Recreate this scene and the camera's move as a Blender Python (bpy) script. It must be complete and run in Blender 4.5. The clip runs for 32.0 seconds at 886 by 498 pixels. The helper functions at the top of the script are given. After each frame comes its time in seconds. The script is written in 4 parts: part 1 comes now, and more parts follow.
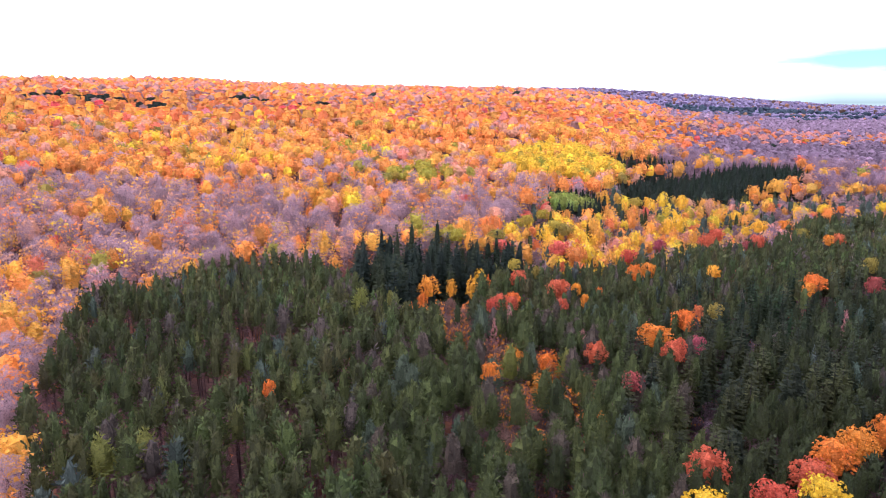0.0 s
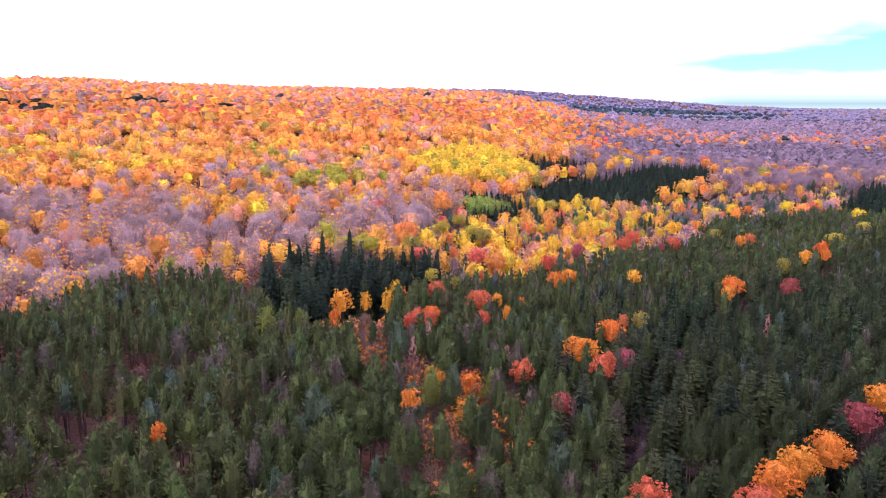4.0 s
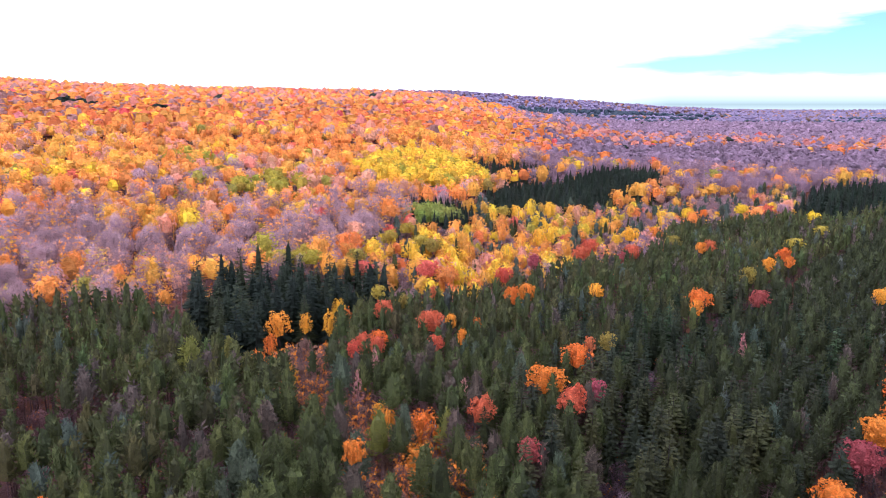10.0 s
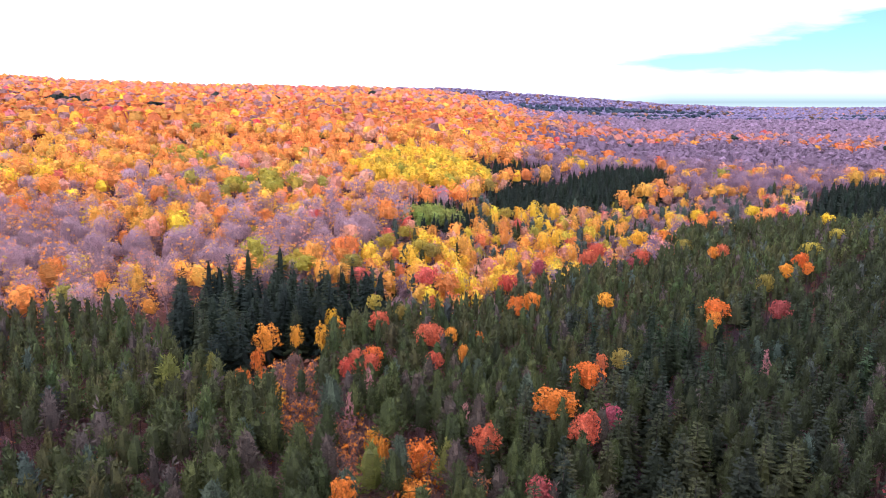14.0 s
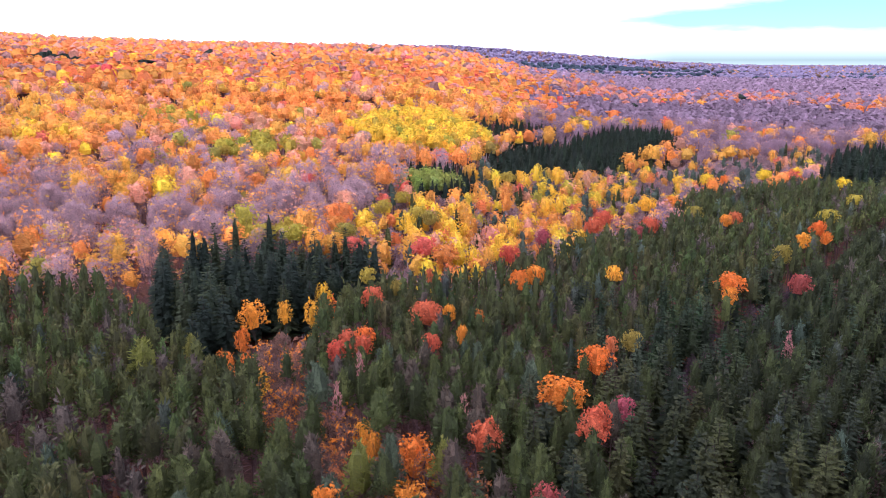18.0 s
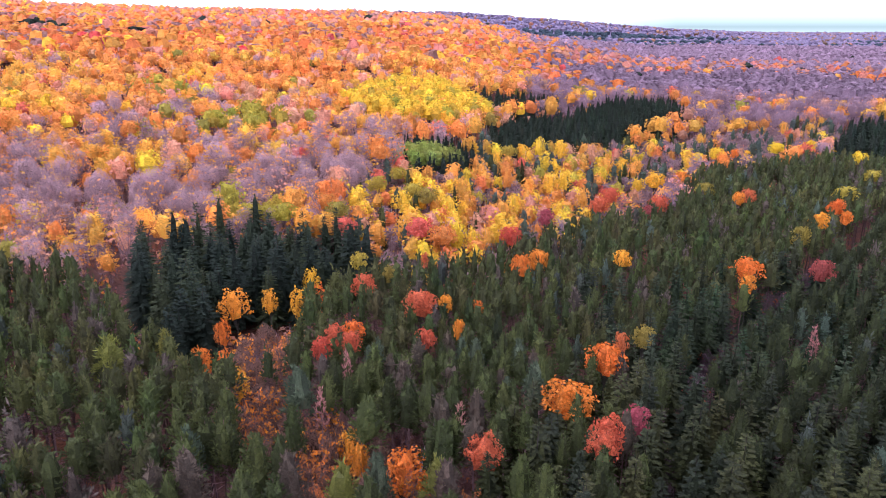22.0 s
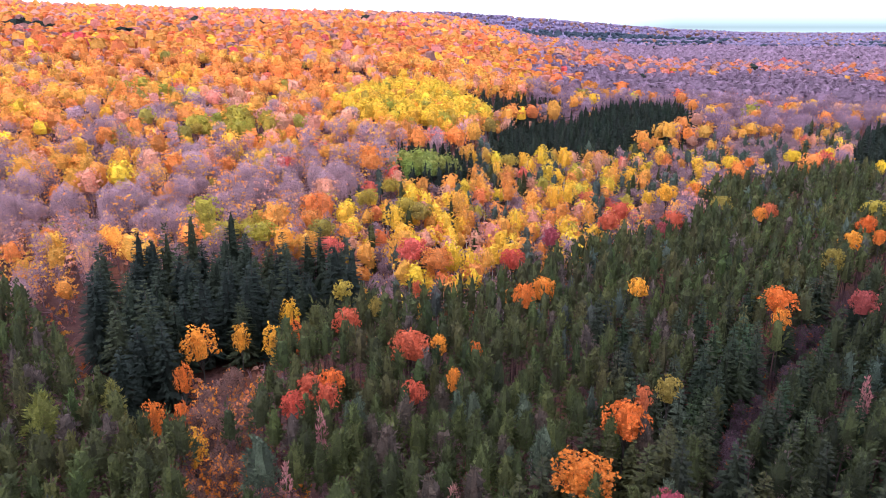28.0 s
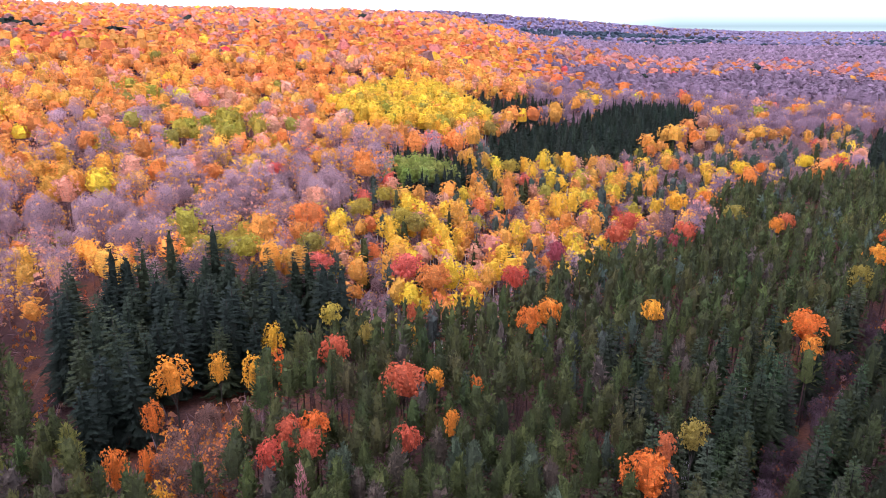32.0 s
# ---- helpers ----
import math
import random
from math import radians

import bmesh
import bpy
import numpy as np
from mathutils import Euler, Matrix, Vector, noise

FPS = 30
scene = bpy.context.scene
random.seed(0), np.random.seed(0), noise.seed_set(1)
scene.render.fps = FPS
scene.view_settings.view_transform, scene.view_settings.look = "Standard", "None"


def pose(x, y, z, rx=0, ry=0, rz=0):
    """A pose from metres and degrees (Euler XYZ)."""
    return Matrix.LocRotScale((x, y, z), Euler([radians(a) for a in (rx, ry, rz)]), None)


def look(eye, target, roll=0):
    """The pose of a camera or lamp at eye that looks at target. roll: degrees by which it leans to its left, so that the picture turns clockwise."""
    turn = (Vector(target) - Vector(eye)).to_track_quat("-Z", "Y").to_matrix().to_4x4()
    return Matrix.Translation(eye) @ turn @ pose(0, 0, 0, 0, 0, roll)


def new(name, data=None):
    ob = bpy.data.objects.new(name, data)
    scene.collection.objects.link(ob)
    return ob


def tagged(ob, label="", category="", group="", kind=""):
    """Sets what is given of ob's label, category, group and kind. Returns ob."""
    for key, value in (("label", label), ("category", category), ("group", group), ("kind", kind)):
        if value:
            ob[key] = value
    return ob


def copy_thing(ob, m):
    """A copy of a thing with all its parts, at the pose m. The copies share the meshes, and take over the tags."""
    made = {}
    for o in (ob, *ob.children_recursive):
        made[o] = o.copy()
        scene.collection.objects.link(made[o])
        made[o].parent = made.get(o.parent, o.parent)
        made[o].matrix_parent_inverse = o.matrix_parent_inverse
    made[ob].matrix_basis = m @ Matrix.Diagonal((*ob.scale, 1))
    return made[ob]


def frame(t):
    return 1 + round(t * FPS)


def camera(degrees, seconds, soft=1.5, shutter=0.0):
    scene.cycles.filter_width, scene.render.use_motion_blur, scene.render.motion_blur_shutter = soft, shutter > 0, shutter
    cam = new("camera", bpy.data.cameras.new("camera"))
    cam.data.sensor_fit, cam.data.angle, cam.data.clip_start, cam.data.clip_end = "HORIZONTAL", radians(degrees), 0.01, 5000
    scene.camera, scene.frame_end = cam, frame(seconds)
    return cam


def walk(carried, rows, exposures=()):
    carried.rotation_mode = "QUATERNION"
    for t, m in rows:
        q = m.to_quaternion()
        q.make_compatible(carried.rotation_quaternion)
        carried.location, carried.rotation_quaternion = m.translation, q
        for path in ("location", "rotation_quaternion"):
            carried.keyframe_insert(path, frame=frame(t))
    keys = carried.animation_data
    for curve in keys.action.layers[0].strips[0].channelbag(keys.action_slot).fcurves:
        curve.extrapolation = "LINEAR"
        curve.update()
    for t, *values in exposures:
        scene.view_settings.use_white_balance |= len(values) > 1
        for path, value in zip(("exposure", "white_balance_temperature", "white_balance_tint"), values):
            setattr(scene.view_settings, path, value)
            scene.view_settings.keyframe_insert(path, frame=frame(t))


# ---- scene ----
cam = camera(62.0, 32.0, soft=0.9)
PATH = [
    (0.0, 3.59, -30.68, 72.83, 78.75, -0.00, 10.94),
    (0.5, 3.23, -28.96, 72.84, 78.76, -0.00, 10.73),
    (1.0, 2.89, -27.25, 72.86, 78.79, -0.00, 10.20),
    (1.5, 2.57, -25.53, 72.88, 78.82, -0.00, 9.44),
    (2.0, 2.28, -23.82, 72.89, 78.84, -0.00, 8.52),
    (2.5, 2.00, -22.11, 72.91, 78.85, -0.00, 7.48),
    (3.0, 1.75, -20.40, 72.92, 78.85, -0.00, 6.39),
    (3.5, 1.51, -18.69, 72.94, 78.85, -0.00, 5.26),
    (4.0, 1.30, -16.98, 72.96, 78.85, -0.00, 4.14),
    (4.5, 1.10, -15.27, 72.97, 78.87, -0.00, 3.03),
    (6.5, 0.50, -8.45, 73.04, 78.89, -0.00, -0.12),
    (7.0, 0.40, -6.74, 73.05, 78.91, -0.00, -0.11),
    (7.5, 0.30, -5.04, 73.07, 78.92, -0.00, -0.09),
    (8.0, 0.23, -3.33, 73.08, 78.92, -0.00, -0.06),
    (8.5, 0.16, -1.63, 73.10, 78.91, -0.00, -0.04),
    (9.0, 0.11, 0.08, 73.12, 78.91, -0.00, -0.01),
    (9.5, 0.08, 1.78, 73.13, 78.91, -0.00, 0.01),
    (10.0, 0.06, 3.49, 73.15, 78.92, -0.00, 0.03),
    (10.5, 0.05, 5.20, 73.16, 78.93, -0.00, 0.04),
    (11.0, 0.05, 6.90, 73.18, 78.94, -0.00, 0.05),
    (11.5, 0.06, 8.61, 73.20, 78.96, -0.00, 0.05),
    (12.0, 0.08, 10.31, 73.21, 78.96, -0.00, 0.06),
    (12.5, 0.12, 12.02, 73.23, 78.95, -0.00, 0.06),
    (13.0, 0.16, 13.73, 73.24, 78.91, -0.00, 0.07),
    (13.5, 0.21, 15.44, 73.26, 78.84, -0.00, 0.08),
    (15.5, 0.50, 22.29, 73.32, 77.99, -0.00, 0.08),
    (16.0, 0.59, 24.00, 73.34, 77.52, -0.00, 0.09),
    (16.5, 0.68, 25.72, 73.36, 77.04, -0.00, 0.10),
    (17.0, 0.78, 27.43, 73.37, 76.56, -0.00, 0.11),
    (17.5, 0.88, 29.15, 73.39, 76.09, -0.00, 0.12),
    (18.0, 0.99, 30.87, 73.40, 75.62, -0.00, 0.13),
    (18.5, 1.10, 32.59, 73.42, 75.17, -0.00, 0.14),
    (19.0, 1.21, 34.31, 73.43, 74.75, -0.00, 0.15),
    (19.5, 1.33, 36.04, 73.45, 74.36, -0.00, 0.15),
    (20.0, 1.45, 37.76, 73.47, 74.02, -0.00, 0.16),
    (20.5, 1.56, 39.49, 73.48, 73.73, -0.00, 0.16),
    (21.0, 1.68, 41.22, 73.50, 73.50, 0.00, 0.16),
    (21.5, 1.80, 42.96, 73.51, 73.34, 0.00, 0.15),
    (22.0, 1.92, 44.69, 73.53, 73.23, 0.00, 0.15),
    (22.5, 2.04, 46.43, 73.55, 73.19, 0.00, 0.15),
    (23.0, 2.15, 48.17, 73.56, 73.20, 0.00, 0.15),
    (23.5, 2.27, 49.91, 73.58, 73.24, 0.00, 0.16),
    (24.0, 2.38, 51.65, 73.59, 73.30, 0.00, 0.16),
    (24.5, 2.49, 53.40, 73.61, 73.35, 0.00, 0.16),
    (25.0, 2.59, 55.15, 73.63, 73.35, 0.00, 0.16),
    (25.5, 2.69, 56.90, 73.64, 73.27, 0.00, 0.16),
    (27.5, 3.03, 63.93, 73.71, 73.27, 0.00, 0.12),
    (28.0, 3.10, 65.70, 73.72, 73.25, 0.00, 0.10),
    (28.5, 3.16, 67.47, 73.74, 73.24, 0.00, 0.09),
    (29.0, 3.21, 69.24, 73.75, 73.23, 0.00, 0.08),
    (29.5, 3.26, 71.02, 73.77, 73.22, 0.00, 0.06),
    (30.0, 3.29, 72.80, 73.79, 73.20, 0.00, 0.04),
    (30.5, 3.31, 74.58, 73.80, 73.18, 0.00, 0.00),
    (31.0, 3.33, 76.37, 73.82, 73.17, -0.00, -0.03),
    (31.5, 3.33, 78.16, 73.83, 73.16, -0.00, -0.04),
    (32.0, 3.32, 79.96, 73.85, 73.18, -0.00, -0.03),
]
walk(cam, [(t, pose(*p)) for t, *p in PATH], exposures=[(0, 1.03, 5470, 17)])

# ---- sky, sun ----
SUN_EL, SUN_AZ = 55.0, 228.0
world = bpy.data.worlds.new("sky")
scene.world = world
world.use_nodes = True
wn, wl = world.node_tree.nodes, world.node_tree.links
wn.clear()


def wnode(kind, **values):
    n = wn.new(kind)
    for k, v in values.items():
        n.inputs[k].default_value = v
    return n


def wmath(op, a, b=None, c=None, clamp=False):
    n = wn.new("ShaderNodeMath")
    n.operation, n.use_clamp = op, clamp
    for i, v in enumerate((a, b, c)):
        if v is None:
            continue
        if isinstance(v, (int, float)):
            n.inputs[i].default_value = v
        else:
            wl.new(v, n.inputs[i])
    return n.outputs[0]


sky = wn.new("ShaderNodeTexSky")
sky.sky_type, sky.sun_disc = "NISHITA", False
sky.sun_elevation, sky.sun_rotation = radians(SUN_EL), radians(SUN_AZ)
sky.air_density, sky.dust_density, sky.ozone_density = 1.0, 0.3, 2.0
coord = wn.new("ShaderNodeTexCoord")
sep = wn.new("ShaderNodeSeparateXYZ")
wl.new(coord.outputs["Generated"], sep.inputs[0])
# thin cloud sheet: streaks of open blue lie low between broad white banks
stretch = wn.new("ShaderNodeMapping")
stretch.inputs["Scale"].default_value = (1.6, 1.6, 9.0)
wl.new(coord.outputs["Generated"], stretch.inputs[0])
streak = wnode("ShaderNodeTexNoise", Scale=2.6, Detail=7.0, Roughness=0.55)
wl.new(stretch.outputs[0], streak.inputs["Vector"])
up = wmath("DIVIDE", sep.outputs[2], wmath("MAXIMUM", sep.outputs[1], 0.05))
side = wmath("DIVIDE", sep.outputs[0], wmath("MAXIMUM", sep.outputs[1], 0.05))
mid = wmath("MULTIPLY_ADD", side, 0.104, 0.023)
off = wmath("ABSOLUTE", wmath("SUBTRACT", up, mid))
half = wmath("MULTIPLY_ADD", side, 0.134, -0.015)
gap = wmath("MULTIPLY_ADD", wmath("SUBTRACT", half, off), 34.0, wmath("MULTIPLY_ADD", streak.outputs[0], 4.4, -2.2), clamp=True)
gap = wmath("MULTIPLY", gap, wmath("GREATER_THAN", sep.outputs[1], 0.1))
low = wmath("MULTIPLY_ADD", wmath("ABSOLUTE", up), -24.0, 0.95, clamp=True)
low = wmath("MULTIPLY", low, wmath("MULTIPLY_ADD", side, 4.0, -0.2, clamp=True))
gap = wmath("POWER", wmath("MAXIMUM", gap, wmath("MULTIPLY", low, 0.95)), 0.5)
cloud = wnode("ShaderNodeBackground", Color=(0.97, 0.985, 1.0, 1), Strength=1.45)
tone = wn.new("ShaderNodeMix")
tone.data_type, tone.blend_type = "RGBA", "MULTIPLY"
tone.inputs[0].default_value = 1.0
wl.new(sky.outputs[0], tone.inputs[6])
tone.inputs[7].default_value = (0.70, 1.04, 1.22, 1)
clear = wnode("ShaderNodeBackground", Strength=0.062)
wl.new(wmath("MINIMUM", wmath("MULTIPLY_ADD", wmath("ABSOLUTE", up), 0.8, 0.036), 0.062), clear.inputs[1])
wl.new(tone.outputs[2], clear.inputs[0])
both = wn.new("ShaderNodeMixShader")
wl.new(wmath("MULTIPLY", gap, 0.945), both.inputs[0])
wl.new(cloud.outputs[0], both.inputs[1])
wl.new(clear.outputs[0], both.inputs[2])
wl.new(both.outputs[0], wn.new("ShaderNodeOutputWorld").inputs[0])

sun = new("sun", bpy.data.lights.new("sun", "SUN"))
sun.data.energy, sun.data.angle, sun.data.color = 1.5, radians(25), (1.0, 0.93, 0.84)
az, el = radians(SUN_AZ), radians(SUN_EL)
sun.matrix_world = look((math.sin(az) * math.cos(el) * 200, math.cos(az) * math.cos(el) * 200, math.sin(el) * 200), (0, 0, 0))


# ---- materials ----
def material(name, build):
    m = bpy.data.materials.new(name)
    m.use_nodes = True
    m.node_tree.nodes.clear()
    n, l = m.node_tree.nodes, m.node_tree.links

    def add(kind, **values):
        node = n.new(kind)
        for k, v in values.items():
            node.inputs[k].default_value = v
        return node

    out = n.new("ShaderNodeOutputMaterial")
    l.new(build(n, l, add), out.inputs[0])
    return m


def tint_nodes(n, l, add, spread, wander, grain=1.3, blotch=0.4, layers=1.0):
    """The tree's own colour, varied leaf by leaf, tree by tree and in fine mottles, which paint lit bunches and dark
    gaps into crowns.
    """
    a = n.new("ShaderNodeAttribute")
    a.attribute_name = "leaf_tint"
    geo, info = n.new("ShaderNodeNewGeometry"), n.new("ShaderNodeObjectInfo")
    mott = add("ShaderNodeTexNoise", Scale=grain, Detail=5.0, Roughness=0.75)
    plates = n.new("ShaderNodeMapping")
    plates.inputs["Scale"].default_value = (1.0, 1.0, layers)
    l.new(geo.outputs["Position"], plates.inputs[0])
    l.new(plates.outputs[0], mott.inputs["Vector"])
    hsv = n.new("ShaderNodeHueSaturation")
    l.new(a.outputs["Color"], hsv.inputs["Color"])

    def ranged(src, lo, hi):
        r = n.new("ShaderNodeMapRange")
        r.inputs["To Min"].default_value, r.inputs["To Max"].default_value = lo, hi
        l.new(src, r.inputs[0])
        return r.outputs[0]

    def mul(p, q):
        k = n.new("ShaderNodeMath")
        k.operation = "MULTIPLY"
        l.new(p, k.inputs[0])
        l.new(q, k.inputs[1])
        return k.outputs[0]

    l.new(ranged(info.outputs["Random"], 0.5 - wander, 0.5 + wander), hsv.inputs["Hue"])
    value = mul(ranged(geo.outputs["Random Per Island"], 1 - spread, 1 + spread), ranged(mott.outputs[0], 1 - blotch, 1 + blotch))
    l.new(value, hsv.inputs["Value"])
    return hsv.outputs[0]


def foliage(grain, holes, through_light, spread, gloss=0.03, relief=1.1, blotch=0.55, layers=1.0):
    """Leaves or needles in bunches: broken light and ragged gaps at the size of a spray."""
    def build(n, l, add):
        c = tint_nodes(n, l, add, spread, 0.012, grain * 0.8, blotch, layers)
        geo = n.new("ShaderNodeNewGeometry")
        ragged = add("ShaderNodeTexNoise", Scale=grain, Detail=4.0, Roughness=0.75)
        l.new(geo.outputs["Position"], ragged.inputs["Vector"])
        bump = add("ShaderNodeBump", Strength=1.0, Distance=relief / grain)
        l.new(ragged.outputs[0], bump.inputs["Height"])
        d, t, g = add("ShaderNodeBsdfDiffuse"), add("ShaderNodeBsdfTranslucent"), add("ShaderNodeBsdfGlossy", Roughness=0.55)
        for node in (d, t):
            l.new(c, node.inputs[0])
        for node in (d, g):
            l.new(bump.outputs[0], node.inputs["Normal"])
        m1, m2, m3 = add("ShaderNodeMixShader", Fac=through_light), add("ShaderNodeMixShader", Fac=gloss), add("ShaderNodeMixShader")
        l.new(d.outputs[0], m1.inputs[1])
        l.new(t.outputs[0], m1.inputs[2])
        l.new(m1.outputs[0], m2.inputs[1])
        l.new(g.outputs[0], m2.inputs[2])
        cut = n.new("ShaderNodeMath")
        cut.operation = "GREATER_THAN"
        cut.inputs[1].default_value = holes
        gap_noise = add("ShaderNodeTexNoise", Scale=grain * 1.15, Detail=3.0, Roughness=0.7)
        shift = n.new("ShaderNodeMapping")
        shift.inputs["Location"].default_value = (17.3, 5.1, 9.7)
        l.new(geo.outputs["Position"], shift.inputs[0])
        l.new(shift.outputs[0], gap_noise.inputs["Vector"])
        l.new(gap_noise.outputs[0], cut.inputs[0])
        l.new(cut.outputs[0], m3.inputs[0])
        l.new(m2.outputs[0], m3.inputs[1])
        l.new(add("ShaderNodeBsdfTransparent").outputs[0], m3.inputs[2])
        return m3.outputs[0]
    return build


def bark(n, l, add):
    c = tint_nodes(n, l, add, 0.2, 0.01)
    d = add("ShaderNodeBsdfDiffuse")
    l.new(c, d.inputs[0])
    return d.outputs[0]


def floor_look(n, l, add):
    geo = n.new("ShaderNodeNewGeometry")
    broad = add("ShaderNodeTexNoise", Scale=0.045, Detail=6.0, Roughness=0.6)
    fine = add("ShaderNodeTexNoise", Scale=1.7, Detail=6.0, Roughness=0.7)
    for t in (broad, fine):
        l.new(geo.outputs["Position"], t.inputs["Vector"])
    r1, r2 = n.new("ShaderNodeValToRGB"), n.new("ShaderNodeValToRGB")
    for r, stops in ((r1, ((0.35, (0.055, 0.030, 0.032)), (0.5, (0.078, 0.040, 0.038)), (0.62, (0.115, 0.048, 0.033)))),
                     (r2, ((0.3, (0.45, 0.4, 0.42)), (0.55, (1.0, 0.95, 0.9)), (0.72, (1.7, 1.4, 1.1))))):
        e = r.color_ramp.elements
        e.new(0.5)
        for k, (p, col) in enumerate(stops):
            e[k].position, e[k].color = p, (*col, 1)
    l.new(broad.outputs[0], r1.inputs[0])
    l.new(fine.outputs[0], r2.inputs[0])
    mix = n.new("ShaderNodeMix")
    mix.data_type, mix.blend_type = "RGBA", "MULTIPLY"
    mix.inputs[0].default_value = 1.0
    l.new(r1.outputs[0], mix.inputs[6])
    l.new(r2.outputs[0], mix.inputs[7])
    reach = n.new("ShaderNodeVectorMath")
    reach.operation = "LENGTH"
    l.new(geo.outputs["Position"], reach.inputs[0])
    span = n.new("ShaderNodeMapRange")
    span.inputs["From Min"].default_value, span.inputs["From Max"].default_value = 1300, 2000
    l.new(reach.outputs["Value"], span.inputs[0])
    # far ground: lilac scrub tone with distance haze mixed into the colour
    scrub_haze = n.new("ShaderNodeMix")
    scrub_haze.data_type = "RGBA"
    l.new(span.outputs[0], scrub_haze.inputs[0])
    l.new(mix.outputs[2], scrub_haze.inputs[6])
    scrub_haze.inputs[7].default_value = (0.13, 0.105, 0.17, 1)
    mix = scrub_haze
    bump = add("ShaderNodeBump", Strength=0.6, Distance=0.2)
    l.new(fine.outputs[0], bump.inputs["Height"])
    d = add("ShaderNodeBsdfDiffuse")
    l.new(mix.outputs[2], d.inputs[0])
    l.new(bump.outputs[0], d.inputs["Normal"])
    return d.outputs[0]


BARK = material("tree_bark", bark)
LEAF, LEAF_MID = material("autumn_leaves", foliage(3.6, 0.62, 0.35, 0.26, 0.02, 2.0, 0.85, 1.8)), material("autumn_leaves_mid", foliage(2.0, 0.60, 0.35, 0.3, 0.02, 2.4, 1.0, 2.2))
LEAF_FAR = material("autumn_leaves_far", foliage(0.8, 0.80, 0.4, 0.16, 0.02, 1.4, 0.6, 1.4))
NEEDLE, NEEDLE_MID = material("conifer_needles", foliage(4.2, 0.62, 0.18, 0.42, 0.02, 2.0, 0.85)), material("conifer_needles_mid", foliage(1.6, 0.60, 0.15, 0.25, 0.02, 1.5, 0.7))
HAZE = material("bare_twigs", foliage(4.0, 0.44, 0.35, 0.14, 0.0, 1.3, 0.8))
FLOOR = material("leaf_litter", floor_look)

# ---- plan ----
rng = np.random.default_rng(11)


def ease(t):
    t = np.clip(t, 0, 1)
    return t * t * (3 - 2 * t)


def hash01(ix, iy, seed):
    v = np.sin(ix * 127.1 + iy * 311.7 + seed * 74.7) * 43758.5453
    return v - np.floor(v)


def drift(x, y, size, seed):
    """Soft value noise over the plan, 0 to 1."""
    u, v = np.asarray(x) / size, np.asarray(y) / size
    i, j = np.floor(u), np.floor(v)
    a, b = ease(u - i), ease(v - j)
    p = hash01(i, j, seed) * (1 - a) + hash01(i + 1, j, seed) * a
    q = hash01(i, j + 1, seed) * (1 - a) + hash01(i + 1, j + 1, seed) * a
    return p * (1 - b) + q * b


def ground_z(x, y):
    """Level plantation, a long hill rising ahead on the left, a wide flat and a far ridge on the right."""
    x, y = np.asarray(x, float), np.asarray(y, float)
    d = np.hypot(x, y)
    a = np.where(y > 1, x / np.maximum(y, 1), np.where(x > 0, 9.0, -9.0))
    flat = np.interp(d, [0, 280, 420, 560, 1300, 5000], [18, 18, 20, 26, 28, 52])
    hill = np.interp(d, [230, 350, 450, 630, 790, 1000, 1500, 2200], [18, 27, 36, 53, 66, 79, 103, 60])
    hill = flat + (hill - flat) * (1 + 0.2 * np.clip((-a - 0.2) / 0.4, 0, 1))
    front = ease((y + 50) / 250)
    z = flat + (hill - flat) * ease((0.27 - a) / 0.36) * front
    ridge = np.interp(a, [-0.14, -0.06, 0.02, 0.15, 0.3, 0.45], [10, 92, 88, 62, 28, 0]) * np.exp(-((d - 3600) / 650) ** 2)
    z = z + np.where(y > 1, ridge, 0) + (drift(x, y, 90, 3) - 0.5) * 7 * ease((d - 260) / 300)
    return z - 18 + (drift(x, y, 35, 5) - 0.5) * 1.2


def inside(x, y, poly):
    hit = np.zeros(np.shape(x), bool)
    for (x0, y0), (x1, y1) in zip(poly, poly[1:] + poly[:1]):
        if y0 != y1:
            hit ^= ((y0 > y) != (y1 > y)) & (x < (x1 - x0) * (y - y0) / (y1 - y0) + x0)
    return hit


def near_line(x, y, line):
    best = np.full(np.shape(x), 1e9)
    for (x0, y0), (x1, y1) in zip(line, line[1:]):
        dx, dy = x1 - x0, y1 - y0
        k = np.clip(((x - x0) * dx + (y - y0) * dy) / (dx * dx + dy * dy), 0, 1)
        best = np.minimum(best, np.hypot(x - x0 - k * dx, y - y0 - k * dy))
    return best


PINES = [(-60, 30), (-76, 55), (-106, 89), (-123, 120), (-150, 167), (-143, 183), (-122, 218), (-92, 231), (-77, 208), (-52, 175), (-36, 170),
         (-28, 172), (-33, 200), (-26, 216), (-12, 229), (13, 233), (40, 264), (80, 295), (107, 350), (177, 388), (200, 372), (330, 470), (330, 30)]
CORRIDOR = [(-44, 180), (-38, 196), (-28, 190), (-27, 172), (-18, 157), (-8, 158), (-4, 146), (6, 133), (8, 112), (4, 92), (-14, 92), (-14, 117),
            (-20, 140), (-36, 155), (-40, 170)]
SPRUCES = [(-86, 228), (-78, 250), (-57, 262), (-22, 250), (-14, 232), (-26, 226), (-38, 216), (-50, 207), (-50, 192), (-46, 181), (-55, 187), (-75, 214)]
SPRUCES_FAR = [(22, 385), (27, 442), (71, 486), (127, 592), (169, 588), (153, 503), (108, 448), (76, 417), (30, 375)]
SPRUCES_BACK = [(8, 529), (26, 545), (78, 562), (74, 504), (32, 474)]
SPRUCES_EAST = [(178, 375), (185, 400), (240, 480), (330, 520), (330, 420), (230, 380)]
ASPENS = [(-60, 490), (-47, 529), (-6, 558), (29, 473), (25, 448), (2, 427), (-20, 431), (-44, 449)]
